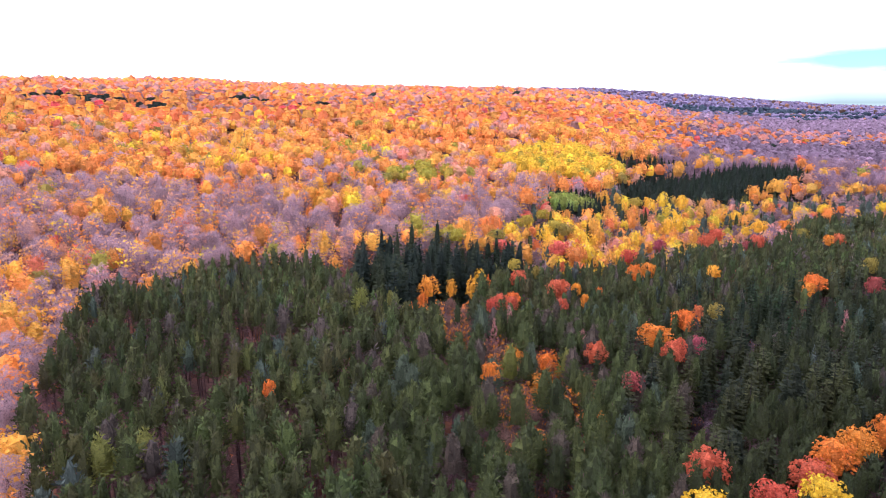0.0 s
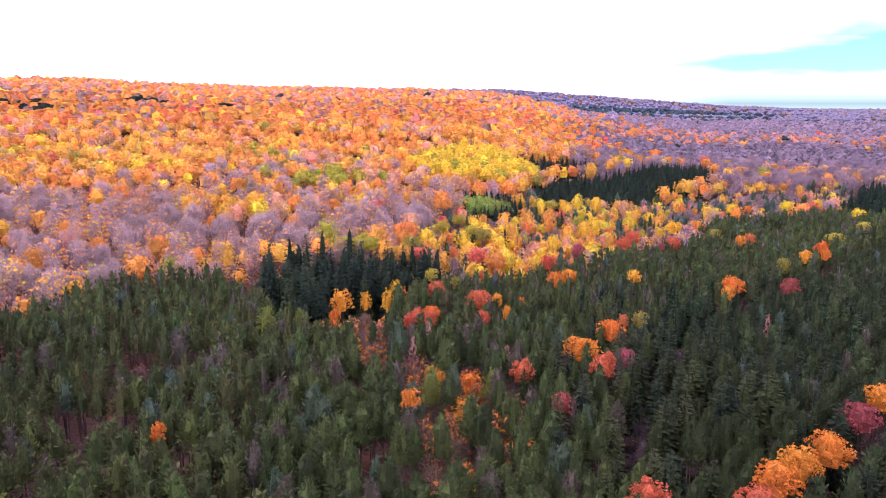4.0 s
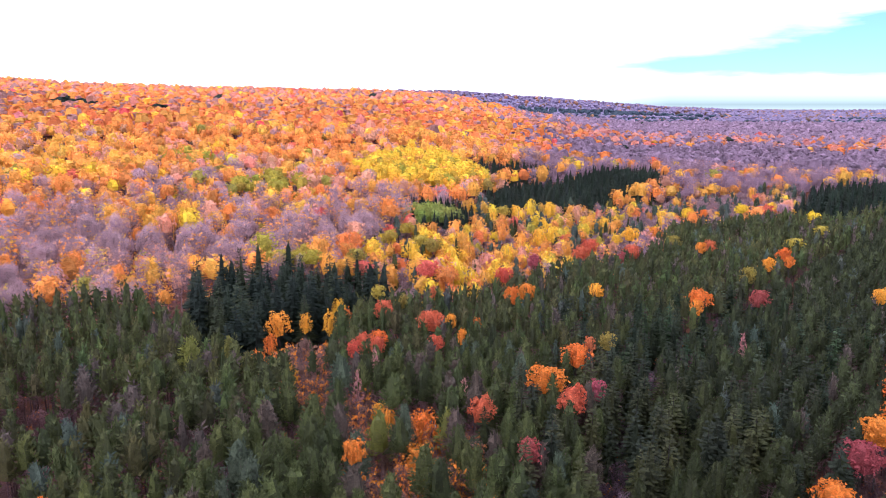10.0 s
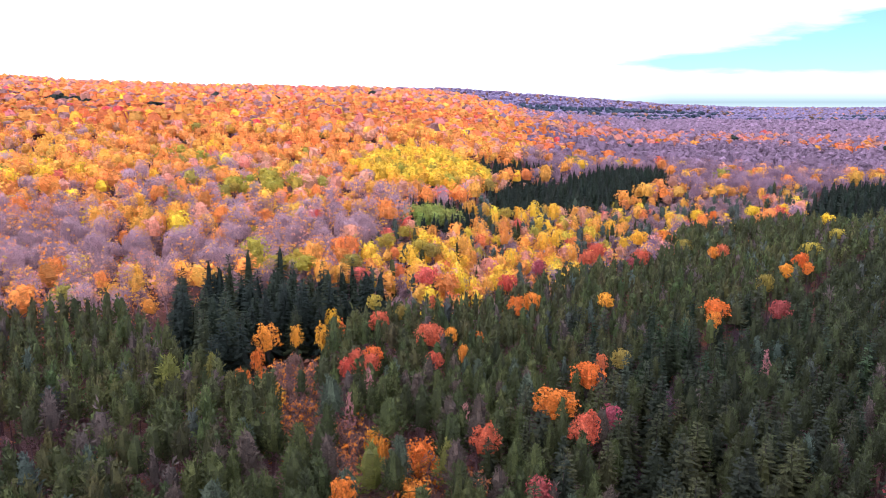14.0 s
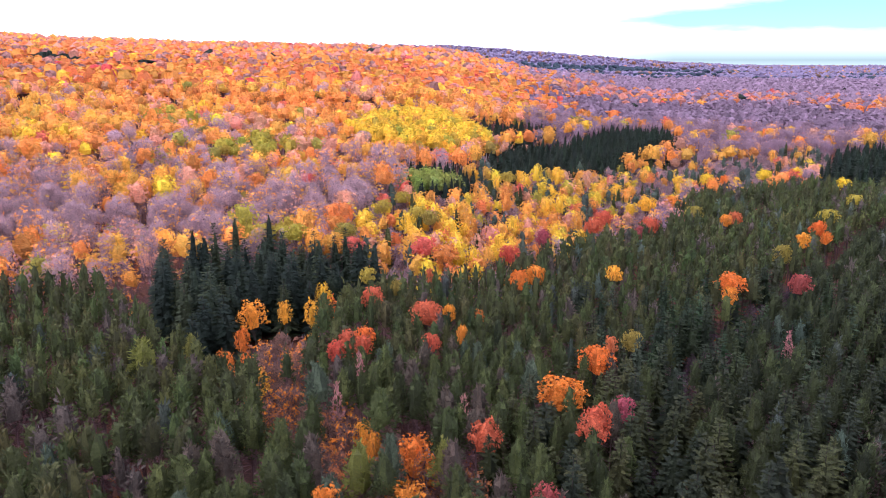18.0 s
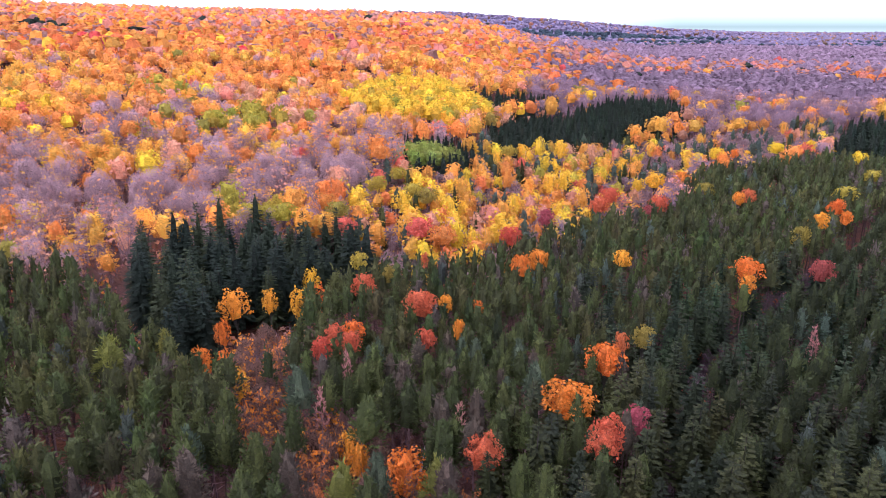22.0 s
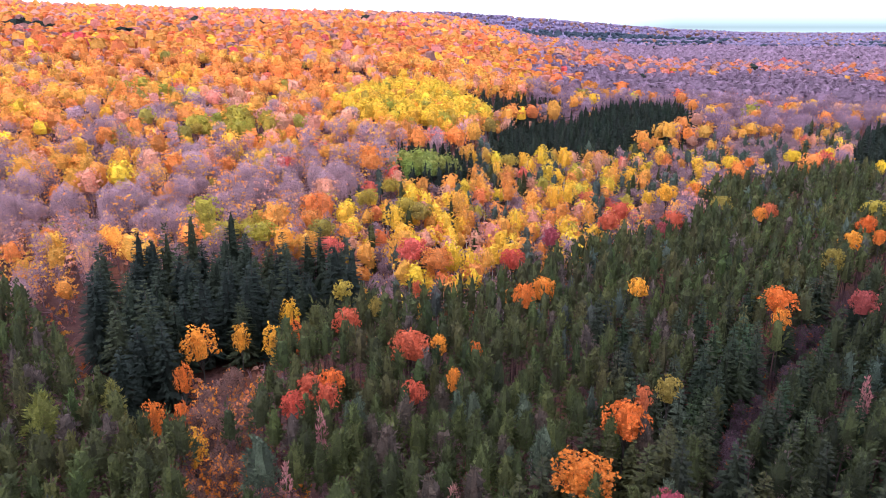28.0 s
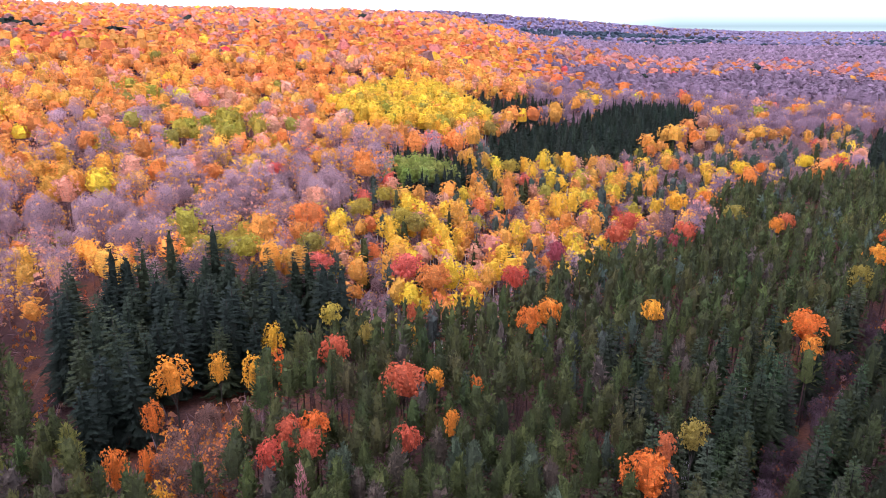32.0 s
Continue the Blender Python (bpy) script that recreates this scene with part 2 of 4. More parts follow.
THICKET = [(-23, 362), (-17, 384), (4, 391), (18, 366), (12, 336), (-10, 330)]
PALE_GREEN = [(-116, 411), (-109, 454), (-79, 425), (-74, 392)]
GAP = [(-95, 228), (-86, 248), (-78, 252), (-50, 225), (-10, 236), (-20, 190), (-44, 172), (-52, 172), (-77, 206)]
BOG = [(-24, 250), (-34, 300), (-30, 328), (20, 412), (115, 442), (233, 494), (222, 449), (177, 394), (108, 360), (79, 313), (37, 268), (13, 232), (-5, 225), (-20, 232)]
LANE = [(24, 95), (30, 118), (41, 157), (66, 194), (104, 238), (152, 290), (205, 345)]
WEST_EDGE = [(-96, 236), (-77, 212), (-55, 186), (-45, 176)]
STRIP = [(8, 108), (16, 140), (36, 169), (49, 183), (75, 205)]
EAST_LANE = [(15, 55), (46, 92), (63, 104), (84, 130), (103, 158), (125, 188)]


def in_sight(x, y):
    return (x > -(y + 34)) & (x < 0.68 * (y + 14) + 4) & (np.hypot(x, y + 30) > 84)


def grid(x0, x1, y0, y1, step, jitter):
    gx, gy = np.meshgrid(np.arange(x0, x1, step), np.arange(y0, y1, step * 0.92))
    gx = gx + (np.arange(gx.shape[0]) % 2)[:, None] * step / 2
    gx = gx + rng.uniform(-jitter, jitter, gx.shape) * step
    gy = gy + rng.uniform(-jitter, jitter, gy.shape) * step
    gx, gy = gx.ravel(), gy.ravel()
    keep = in_sight(gx, gy)
    return gx[keep], gy[keep]


# ---- ground ----
def ground_mesh():
    ring = np.concatenate([np.arange(0, 700, 12.0), np.geomspace(700, 6000, 60)])
    turn = np.linspace(0, 2 * np.pi, 241)[:-1]
    v = [(0.0, 0.0, float(ground_z(0, 0)))]
    x, y = ring[1:, None] * np.sin(turn)[None], ring[1:, None] * np.cos(turn)[None]
    z = ground_z(x, y)
    v += list(zip(x.ravel().tolist(), y.ravel().tolist(), z.ravel().tolist()))
    n = len(turn)
    f = [(0, 1 + (k + 1) % n, 1 + k) for k in range(n)]
    for r in range(len(ring) - 2):
        for k in range(n):
            a, b = 1 + r * n + k, 1 + r * n + (k + 1) % n
            f.append((a, b, b + n, a + n))
    me = bpy.data.meshes.new("ground")
    me.from_pydata(v, [], f)
    me.polygons.foreach_set("use_smooth", [True] * len(me.polygons))
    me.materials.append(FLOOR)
    return me


tagged(new("ground", ground_mesh()), "forest floor strewn with rust-coloured fallen leaves", "ground", kind="structure")


# ---- tree shapes: arrays of four-cornered blades, leaf or wood ----
class Shape:
    def __init__(self):
        self.v, self.wood, self.k = [], [], []

    def keep(self, v, wood):
        self.v.append(v)
        self.wood.append(np.full(len(v), int(wood)))
        self.k.append(np.ones(len(v)) if wood == 1 else rng.uniform(0.89, 1.11, len(v)))

    def blades(self, p, d, length, width, wood=False, flat=False):
        """Pointed blades that start at p and run along d; flat ones lie like a bough."""
        p, d = np.atleast_2d(p).astype(float), np.atleast_2d(d).astype(float)
        m = len(p)
        d = d / np.linalg.norm(d, axis=1, keepdims=True)
        s = np.cross(d, np.array((0, 0, 1.0)) + rng.normal(0, 0.3, (m, 3)) if flat else rng.normal(size=(m, 3)))
        s /= np.linalg.norm(s, axis=1, keepdims=True)
        length, width = np.broadcast_to(length, m)[:, None], np.broadcast_to(width, m)[:, None]
        midp = p + d * length * 0.55
        self.keep(np.stack([p, midp + s * width / 2, p + d * length, midp - s * width / 2], 1), wood)

    def sprays(self, p, nrm, size):
        """Leaf sprays, bent like shallow saddles, that face along nrm."""
        m = len(p)
        nrm = nrm / np.linalg.norm(nrm, axis=1, keepdims=True)
        a = np.cross(nrm, rng.normal(size=(m, 3)))
        a /= np.linalg.norm(a, axis=1, keepdims=True)
        b = np.cross(nrm, a)
        size = np.broadcast_to(size, m)[:, None]
        r = rng.uniform(0.6, 1.25, (m, 4, 1))
        bend = nrm * size * 0.25
        self.keep(np.stack([p + a * size * r[:, 0] - bend, p + b * size * r[:, 1] * 0.8 + bend, p - a * size * r[:, 2] - bend, p - b * size * r[:, 3] * 0.8 + bend], 1), False)

    def head(self, c, rx, rz, around, rows, rough, low=-0.55, kind=0):
        """An uneven closed head of foliage, open at the bottom."""
        lat = np.sin(np.linspace(math.asin(low), math.pi / 2, rows + 1))
        ang = np.arange(around) * 6.2832 / around + rng.uniform(0, 6.28)
        w = np.sqrt(np.maximum(0, 1 - lat ** 2))
        rad = rng.uniform(1 - rough, 1 + rough, (rows + 1, around))
        rad[-1] = rad[-1, 0]
        x = c[0] + rx * w[:, None] * np.cos(ang)[None] * rad
        y = c[1] + rx * w[:, None] * np.sin(ang)[None] * rad
        z = c[2] + rz * lat[:, None] * rad
        g = np.stack([x, y, z], -1)
        n = np.roll(g, -1, 1)
        self.keep(np.stack([g[:-1], n[:-1], n[1:], g[1:]], 2).reshape(-1, 4, 3), kind)

    def lobe(self, c, rx, rz, sides, rough=0.3, kind=0, drop=None):
        """A small closed bunch of foliage: kite faces from its foot to its tip."""
        ang = np.arange(sides) * 6.2832 / sides + rng.uniform(0, 6.28)
        rad = rx * rng.uniform(1 - rough, 1 + rough, sides)
        ring = np.stack([np.cos(ang) * rad, np.sin(ang) * rad, rz * rng.uniform(-0.3, 0.45, sides)], 1) + np.array(c)
        top = np.tile(np.array(c) + np.append(rng.normal(0, rx * 0.2, 2), rz), (sides, 1))
        foot = np.tile(np.array(c) - np.array((0, 0, rz * 0.8 if drop is None else drop)), (sides, 1))
        self.keep(np.stack([foot, np.roll(ring, -1, 0), top, ring], 1), kind)

    def brushes(self, p, d, length, width, blades, splay=0.42):
        """Upturned brushes of needles: narrow blades fanned out from each p along d."""
        p, d = np.repeat(np.atleast_2d(np.array(p, float)), blades, 0), np.repeat(np.atleast_2d(np.array(d, float)), blades, 0)
        m = len(p)
        d /= np.linalg.norm(d, axis=1, keepdims=True)
        length, width = np.repeat(np.broadcast_to(length, m // blades), blades), np.repeat(np.broadcast_to(width, m // blades), blades)
        fan = d + rng.normal(0, splay, (m, 3))
        self.blades(p + rng.normal(0, 0.16, (m, 3)) * length[:, None], fan, length * rng.uniform(0.65, 1.2, m), width)

    def bunch(self, c, r, flat, count, size):
        """A bunch of leaf sprays domed over c."""
        n = rng.normal(size=(count, 3)) + np.array((0, 0, 0.45))
        n /= np.linalg.norm(n, axis=1, keepdims=True)
        self.sprays(np.array(c) + n * np.array((r, r, r * flat)) * rng.uniform(0.7, 1.08, (count, 1)), n + np.array((0, 0, 0.3)) + rng.normal(0, 0.35, (count, 3)), size * rng.uniform(0.75, 1.25, count))

    def limb(self, p, q, r0, r1, sides=4):
        p, q = np.array(p, float), np.array(q, float)
        d = (q - p) / np.linalg.norm(q - p)
        s = np.cross(d, (0.3, 1, 0.1))
        s /= np.linalg.norm(s)
        t = np.cross(d, s)
        ring = [np.cos(w) * s + np.sin(w) * t for w in np.linspace(0, 2 * np.pi, sides + 1)]
        self.keep(np.array([[p + ring[i] * r0, p + ring[i + 1] * r0, q + ring[i + 1] * r1, q + ring[i] * r1] for i in range(sides)]), True)

    def done(self):
        self.v, self.wood, self.k = np.concatenate(self.v), np.concatenate(self.wood), np.concatenate(self.k)
        return self


def pine_shape(tufts, needles, core, pole=4, plump=1.0, dead=8):
    """A plantation pine, 17 m: bare pole with dead twigs below, a rounded cone of upturned needle tufts above."""
    s = Shape()
    lean = rng.normal(0, 0.25, 2)
    s.limb((0, 0, 0), (lean[0], lean[1], 9), 0.17, 0.13, pole)
    s.limb((lean[0], lean[1], 9), (lean[0] * 1.7, lean[1] * 1.7, 16.2), 0.13, 0.03, 3)
    axis = np.array((lean[0] * 1.5, lean[1] * 1.5, 0.0))
    top, tall, wide = 17.2, rng.uniform(6.2, 7.8), plump * rng.uniform(1.6, 2.05)
    if core:
        s.head(axis + np.array((0, 0, top - tall * 0.72)), wide * 0.58, tall * 0.62, core[0], core[1], 0.2, low=-0.35)
    f = ((np.arange(tufts) + 0.5) / tufts) ** 0.62
    ang = np.arange(tufts) * 2.4 + rng.normal(0, 0.35, tufts)
    out = np.stack([np.cos(ang), np.sin(ang), 0 * ang], 1)
    rad = wide * np.minimum(1.0, 1.12 * f ** 0.66) * (1 - 0.9 * np.maximum(0, f - 0.75)) * rng.uniform(0.8, 1.2, tufts)
    k = (44 / tufts) ** 0.4 * rng.uniform(0.8, 1.25, tufts)
    d = out * (0.3 + 0.6 * f)[:, None] + np.array((0, 0, 1.0)) * (1.0 - 0.4 * f)[:, None] + rng.normal(0, 0.16, (tufts, 3))
    p = axis + out * (rad * 0.8)[:, None]
    p[:, 2] += top - 0.6 - tall * f + rng.normal(0, 0.25, tufts)
    s.brushes(p, d, (0.95 if needles < 6 else 0.9) * k, (0.32 if needles < 6 else 0.24) * k, needles, 0.5)
    s.brushes([(lean[0] * 1.7, lean[1] * 1.7, 15.7)], [(0, 0, 1)], 1.3, 0.22, needles, 0.3)
    if dead:
        s.head(axis * 0.8 + np.array((0, 0, top - tall - 0.6)), wide * 0.8, 1.9, 5, 2, 0.3, low=-0.7, kind=2)
    n = dead
    s.blades(np.stack([np.full(n, lean[0]), np.full(n, lean[1]), rng.uniform(4.5, 10.5, n)], 1), np.concatenate([rng.normal(0, 1, (n, 2)), np.full((n, 1), 0.1)], 1), rng.uniform(1.2, 2.3, n), 0.2, True)
    return s.done()


def spruce_shape(whorls, arms, sprays, width, ragged=0.3):
    """A spruce, 22 m: a broad dark spire of flat drooping boughs, layer over layer."""
    s = Shape()
    s.limb((0, 0, 0), (0, 0, 21.5), 0.24, 0.03, 3)
    s.head((0, 0, 1.0), 1.5, 17.5, 5, 4, 0.2, low=0.0)
    for w in range(whorls):
        h = (w + 0.5 + rng.normal(0, 0.12)) / whorls
        n = max(4, int(round(arms * (1.1 - 0.6 * h))))
        z, r = 3.0 + 18.3 * h, 4.3 * (1 - h) ** 0.72 + 0.2
        ang = rng.uniform(0, 6.283) + np.arange(n) * 6.283 / n + rng.normal(0, ragged, n)
        reach = r * rng.uniform(0.72, 1.12, n)
        out = np.stack([np.cos(ang), np.sin(ang), np.full(n, -0.42 + 0.55 * h) + rng.normal(0, 0.06, n)], 1)
        p = np.stack([0 * ang, 0 * ang, z + rng.normal(0, 0.4, n)], 1) + out * (reach * 0.12)[:, None]
        s.blades(p, out, reach * 0.9, width * (0.55 + 0.65 * (1 - h)), flat=True)
        for k in range(sprays):
            f = rng.uniform(0.35, 0.85, n)
            turn = np.stack([-np.sin(ang), np.cos(ang), np.full(n, -0.2)], 1) * (-1.0) ** k
            s.blades(p + out * (reach * f * 0.85)[:, None], out + turn * rng.uniform(0.5, 1.0, (n, 1)), reach * 0.30 * (1.3 - f) + 0.35, width * 0.5, flat=True)
    s.blades([(0, 0, 20.2)] * 3, rng.normal(0, 0.12, (3, 3)) + np.array((0, 0, 1)), 1.8, 0.3)
    return s.done()


def broad_shape(heads, around, rows, sprays, size, radius, height, twigs=0, twig_width=0.06, limbs=4, low=0.36, swell=0.42, trunk=4, haze=0, dome=0.0, shell=0):
    """A broadleaf tree: forked trunk and several uneven leafy heads with loose sprays and gaps between them."""
    s = Shape()
    fork = height * low
    s.limb((0, 0, 0), (0.1, 0, fork), 0.013 * height, 0.009 * height, trunk)
    spots = []
    for c in range(max(heads, 6)):
        u = (c + 0.5) / max(heads, 6)
        h = 0.92 - 1.55 * u
        w = math.sqrt(max(0.0, 1 - h * h))
        ang = c * 2.4 + rng.uniform(-0.5, 0.5)
        k = rng.uniform(0.55, 0.8)
        spots.append((math.cos(ang) * w * radius * k, math.sin(ang) * w * radius * k, height * (0.5 + low / 2) + h * height * (0.5 - low / 2) * rng.uniform(0.62, 0.78)))
    for i in range(limbs):
        s.limb((0.1, 0, fork * rng.uniform(0.8, 1.0)), spots[(i * 2 + 1) % len(spots)], 0.006 * height, 0.02, 3)
    if dome:
        s.head((0, 0, height * (0.48 + low / 2)), radius * dome, height * (0.5 - low / 2) * 0.85, 7, 4, 0.2, low=-0.6)
    if shell:
        n = rng.normal(size=(shell, 3))
        n /= np.linalg.norm(n, axis=1, keepdims=True)
        n[:, 2] = np.where(n[:, 2] < -0.45, -n[:, 2], n[:, 2])
        lump = 1 + 0.18 * np.sin(3 * np.arctan2(n[:, 1], n[:, 0]) + rng.uniform(0, 6)) * np.cos(4 * n[:, 2] + rng.uniform(0, 6))
        p = n * (lump * rng.uniform(0.62, 1.08, shell))[:, None] * np.array((radius, radius, height * (0.5 - low / 2)))
        s.sprays(p + np.array((0, 0, height * (0.5 + low / 2))), n + np.array((0, 0, 0.25)) + rng.normal(0, 0.5, (shell, 3)), size * rng.uniform(0.7, 1.3, shell))
    for q in spots[:heads]:
        r = radius * swell * rng.uniform(0.8, 1.2)
        if around and rows:
            s.head(q, r, r * 0.85, around, rows, 0.24)
        elif around:
            s.lobe(q, r * 1.08, r * 0.72, around)
        if sprays:
            n = rng.normal(size=(sprays, 3))
            n /= np.linalg.norm(n, axis=1, keepdims=True)
            n[:, 2] = np.where(n[:, 2] < -0.3, -n[:, 2], n[:, 2])
            p = np.array(q) + n * r * rng.uniform(0.85, 1.2, (sprays, 1)) * np.array((1, 1, 0.85))
            s.sprays(p, n + rng.normal(0, 0.4, (sprays, 3)), size * rng.uniform(0.7, 1.25, sprays))
    for q in spots[::-1][:haze]:
        r = radius * rng.uniform(0.42, 0.6)
        s.head(q, r, r * 1.05, 5, 2, 0.25, kind=2)
    if twigs:
        q = np.array(spots)[rng.integers(0, len(spots), twigs)]
        start = np.array((0, 0, fork)) * 0.5 + q * 0.5 + rng.normal(0, radius * 0.18, (twigs, 3))
        d = q - np.array((0, 0, fork * 0.8)) + rng.normal(0, radius * 0.32, (twigs, 3)) + np.array((0, 0, radius * 0.25))
        s.blades(start, d, rng.uniform(0.4, 0.85, twigs) * radius, twig_width, True)
    return s.done()


def crown_shape(radius, height, low, lobes, leaves, sprays=0, size=0.4, stems=3, twigs=6, twig_width=0.12, fill=0.6, haze=0.0, tufty=0, flat=0.6, swell=0.36, spread=0.74, trunk=3, stem=0.0):
    """A broadleaf crown: leafy bunches heaped over a rounded inner mass, with loose sprays at the rim; haze makes it a bare fan of twigs."""
    s = Shape()
    base = height * low
    mid, hz = (height + base) / 2, (height - base) / 2
    s.limb((0, 0, 0), (0.1, 0, base), 0.012 * height + stem, 0.008 * height + stem, trunk)
    if fill:
        s.head((0, 0, mid - 0.06 * hz), radius * fill, hz * 0.82, 6, 3, 0.2, low=-0.6)
    if haze:
        s.head((0, 0, mid - 0.1 * hz), radius * haze, hz * 0.98, 7, 3, 0.22, low=-0.75, kind=2)
        for i in range(tufty):
            ang = i * 2.4 + rng.uniform(-0.4, 0.4)
            w = rng.uniform(0.3, 0.75)
            s.head((math.cos(ang) * radius * w, math.sin(ang) * radius * w, mid + hz * (0.75 - w)), radius * rng.uniform(0.4, 0.55), hz * 0.5, 5, 2, 0.25, kind=2)
    spots = []
    for i in range(max(lobes, 6)):
        h = 0.95 - 1.4 * (i + 0.5) / max(lobes, 6)
        w = math.sqrt(1 - h * h)
        ang = i * 2.4 + rng.uniform(-0.45, 0.45)
        k = rng.uniform(0.85, 1.12)
        spots.append((math.cos(ang) * w * radius * spread * k, math.sin(ang) * w * radius * spread * k, mid + h * hz * 0.8 * k))
    for i in range(stems):
        s.limb((0.1, 0, base * rng.uniform(0.8, 1.0)), spots[(i * 2 + 1) % len(spots)], 0.006 * height, 0.02, 3)
    for q in spots[:lobes]:
        r = radius * swell * rng.uniform(0.72, 1.28)
        s.bunch(q, r, flat * rng.uniform(0.8, 1.2), leaves, size)
    if sprays:
        q = np.array(spots)[rng.integers(0, max(lobes, 6), sprays)]
        c = np.array((0, 0, mid))
        n = q - c + rng.normal(0, radius * 0.3, (sprays, 3))
        n /= np.linalg.norm(n, axis=1, keepdims=True)
        s.sprays(q + n * radius * swell * rng.uniform(0.5, 1.15, (sprays, 1)), n + np.array((0, 0, 0.4)) + rng.normal(0, 0.5, (sprays, 3)), size * rng.uniform(0.7, 1.3, sprays))
    if twigs:
        q = np.array(spots)[rng.integers(0, len(spots), twigs)]
        start = np.array((0, 0, base)) * 0.5 + q * 0.5 + rng.normal(0, radius * 0.15, (twigs, 3))
        s.blades(start, q - np.array((0, 0, base * 0.8)) + rng.normal(0, radius * 0.3, (twigs, 3)) + np.array((0, 0, radius * 0.3)), rng.uniform(0.45, 0.9, twigs) * radius, twig_width, True)
    return s.done()


def mound_shape(around, rows, lobes=0, leaves=4, centre=11.4, tall=6.4, low=-0.6):
    """A far crown, 9 m wide: one uneven dome, bunched on top, down into its neighbours."""
    s = Shape()
    s.head((0, 0, centre), 4.3, tall, around, rows, 0.2, low=low)
    for i in range(lobes):
        w, ang = rng.uniform(0.15, 0.85), i * 2.4 + rng.uniform(-0.5, 0.5)
        s.lobe((math.cos(ang) * 4.3 * w, math.sin(ang) * 4.3 * w, centre + (tall - 0.3) * math.sqrt(1 - w * w)), rng.uniform(1.3, 2.0), 0.7, leaves, 0.85)
    return s.done()


def shrub_shape(sprays, twigs):
    """A knee- to head-high bush of loose sprays and thin stems."""
    s = Shape()
    n = rng.normal(size=(sprays, 3))
    n[:, 2] = np.abs(n[:, 2])
    n /= np.linalg.norm(n, axis=1, keepdims=True)
    s.sprays(n * np.array((1.5, 1.5, 2.0)) * rng.uniform(0.5, 1, (sprays, 1)) + np.array((0, 0, 0.8)), n + rng.normal(0, 0.5, (sprays, 3)), 0.55)
    s.blades(rng.normal(0, 0.4, (twigs, 3)) * np.array((1, 1, 0)), rng.normal(0, 0.45, (twigs, 3)) + np.array((0, 0, 1)), rng.uniform(2, 4, twigs), 0.16, True)
    return s.done()


def quad_mesh(name, v, c, m, mats):
    me = bpy.data.meshes.new(name)
    n = len(v) // 4
    me.vertices.add(len(v))
    me.vertices.foreach_set("co", np.ascontiguousarray(v, np.float32).ravel())
    me.loops.add(len(v))
    me.loops.foreach_set("vertex_index", np.arange(len(v), dtype=np.int32))
    me.polygons.add(n)
    me.polygons.foreach_set("loop_start", np.arange(0, len(v), 4, dtype=np.int32))
    for mat in mats:
        me.materials.append(mat)
    if m is not None:
        me.polygons.foreach_set("material_index", m.astype(np.int32))
    tint = me.attributes.new("leaf_tint", "FLOAT_COLOR", "FACE")
    tint.data.foreach_set("color", np.concatenate([c, np.ones((n, 1))], 1).astype(np.float32).ravel())
    me.update(calc_edges=True)
    return me


class Stand:
    """Many trees grown into one mesh."""

    def __init__(self):
        self.v, self.c, self.m = [], [], []

    def grow(self, shapes, x, y, colour, wood, sxy, sz):
        x, y = np.asarray(x, float), np.asarray(y, float)
        if not len(x):
            return
        which = rng.integers(0, len(shapes), len(x))
        z = ground_z(x, y)
        colour, wood = np.broadcast_to(colour, (len(x), 3)), np.broadcast_to(wood, (len(x), 3))
        sxy, sz = np.broadcast_to(sxy, len(x)), np.broadcast_to(sz, len(x))
        turn = rng.uniform(0, 6.283, len(x))
        for i, s in enumerate(shapes):
            k = np.nonzero(which == i)[0]
            if not len(k):
                continue
            c, n = np.cos(turn[k])[:, None, None] * sxy[k][:, None, None], np.sin(turn[k])[:, None, None] * sxy[k][:, None, None]
            vx, vy, vz = s.v[None, :, :, 0], s.v[None, :, :, 1], s.v[None, :, :, 2]
            out = np.stack([vx * c - vy * n + x[k][:, None, None], vx * n + vy * c + y[k][:, None, None], vz * sz[k][:, None, None] + z[k][:, None, None]], -1)
            self.v.append(out.reshape(-1, 3).astype(np.float32))
            col = np.where(s.wood[None, :, None] > 0, wood[k][:, None, :] * np.where(s.wood == 1, 0.5, 1.0)[None, :, None], colour[k][:, None, :] * s.k[None, :, None])
            self.c.append(col.reshape(-1, 3).astype(np.float32))
            self.m.append(np.tile(s.wood, len(k)))

    def put(self, name, leaf, label, category):
        me = quad_mesh(name, np.concatenate(self.v), np.concatenate(self.c), np.concatenate(self.m), (leaf, BARK, HAZE))
        return tagged(new(name, me), label, category, kind="stuff")


def part(name, me, parent):
    ob = new(name, me)
    ob.parent = parent
    return ob


MODELS = {}


def tree(kind, shapes, tint, wood, leaf, x, y, sxy, sz, label, category, group):
    """One standing tree of its own: trunk and crown under an empty at its foot."""
    i = int(rng.integers(0, len(shapes)))
    key = (kind, id(shapes), i, tuple(tint))
    turn = rng.uniform(0, 360)
    z = float(ground_z(x, y))
    if key not in MODELS:
        s = shapes[i]
        root = new(kind)
        root.empty_display_size = 0.5
        w = s.wood == 1
        col = np.where(s.wood[:, None] == 2, np.array(wood)[None], np.array(tint)[None] * s.k[:, None])
        part("trunk", quad_mesh("trunk", s.v[w].reshape(-1, 3), np.tile(np.array(wood), (w.sum(), 1)), None, (BARK,)), root)
        if (~w).sum():
            part("crown", quad_mesh("crown", s.v[~w].reshape(-1, 3), col[~w], s.wood[~w] // 2, (leaf, HAZE)), root)
        tagged(root, label, category, group)
        MODELS[key] = root
        ob = root
    else:
        ob = copy_thing(MODELS[key], pose(0, 0, 0))
    ob.matrix_basis = pose(x, y, z, rng.normal(0, 1.2), rng.normal(0, 1.2), turn) @ Matrix.Diagonal((sxy, sxy, sz, 1))
    return ob


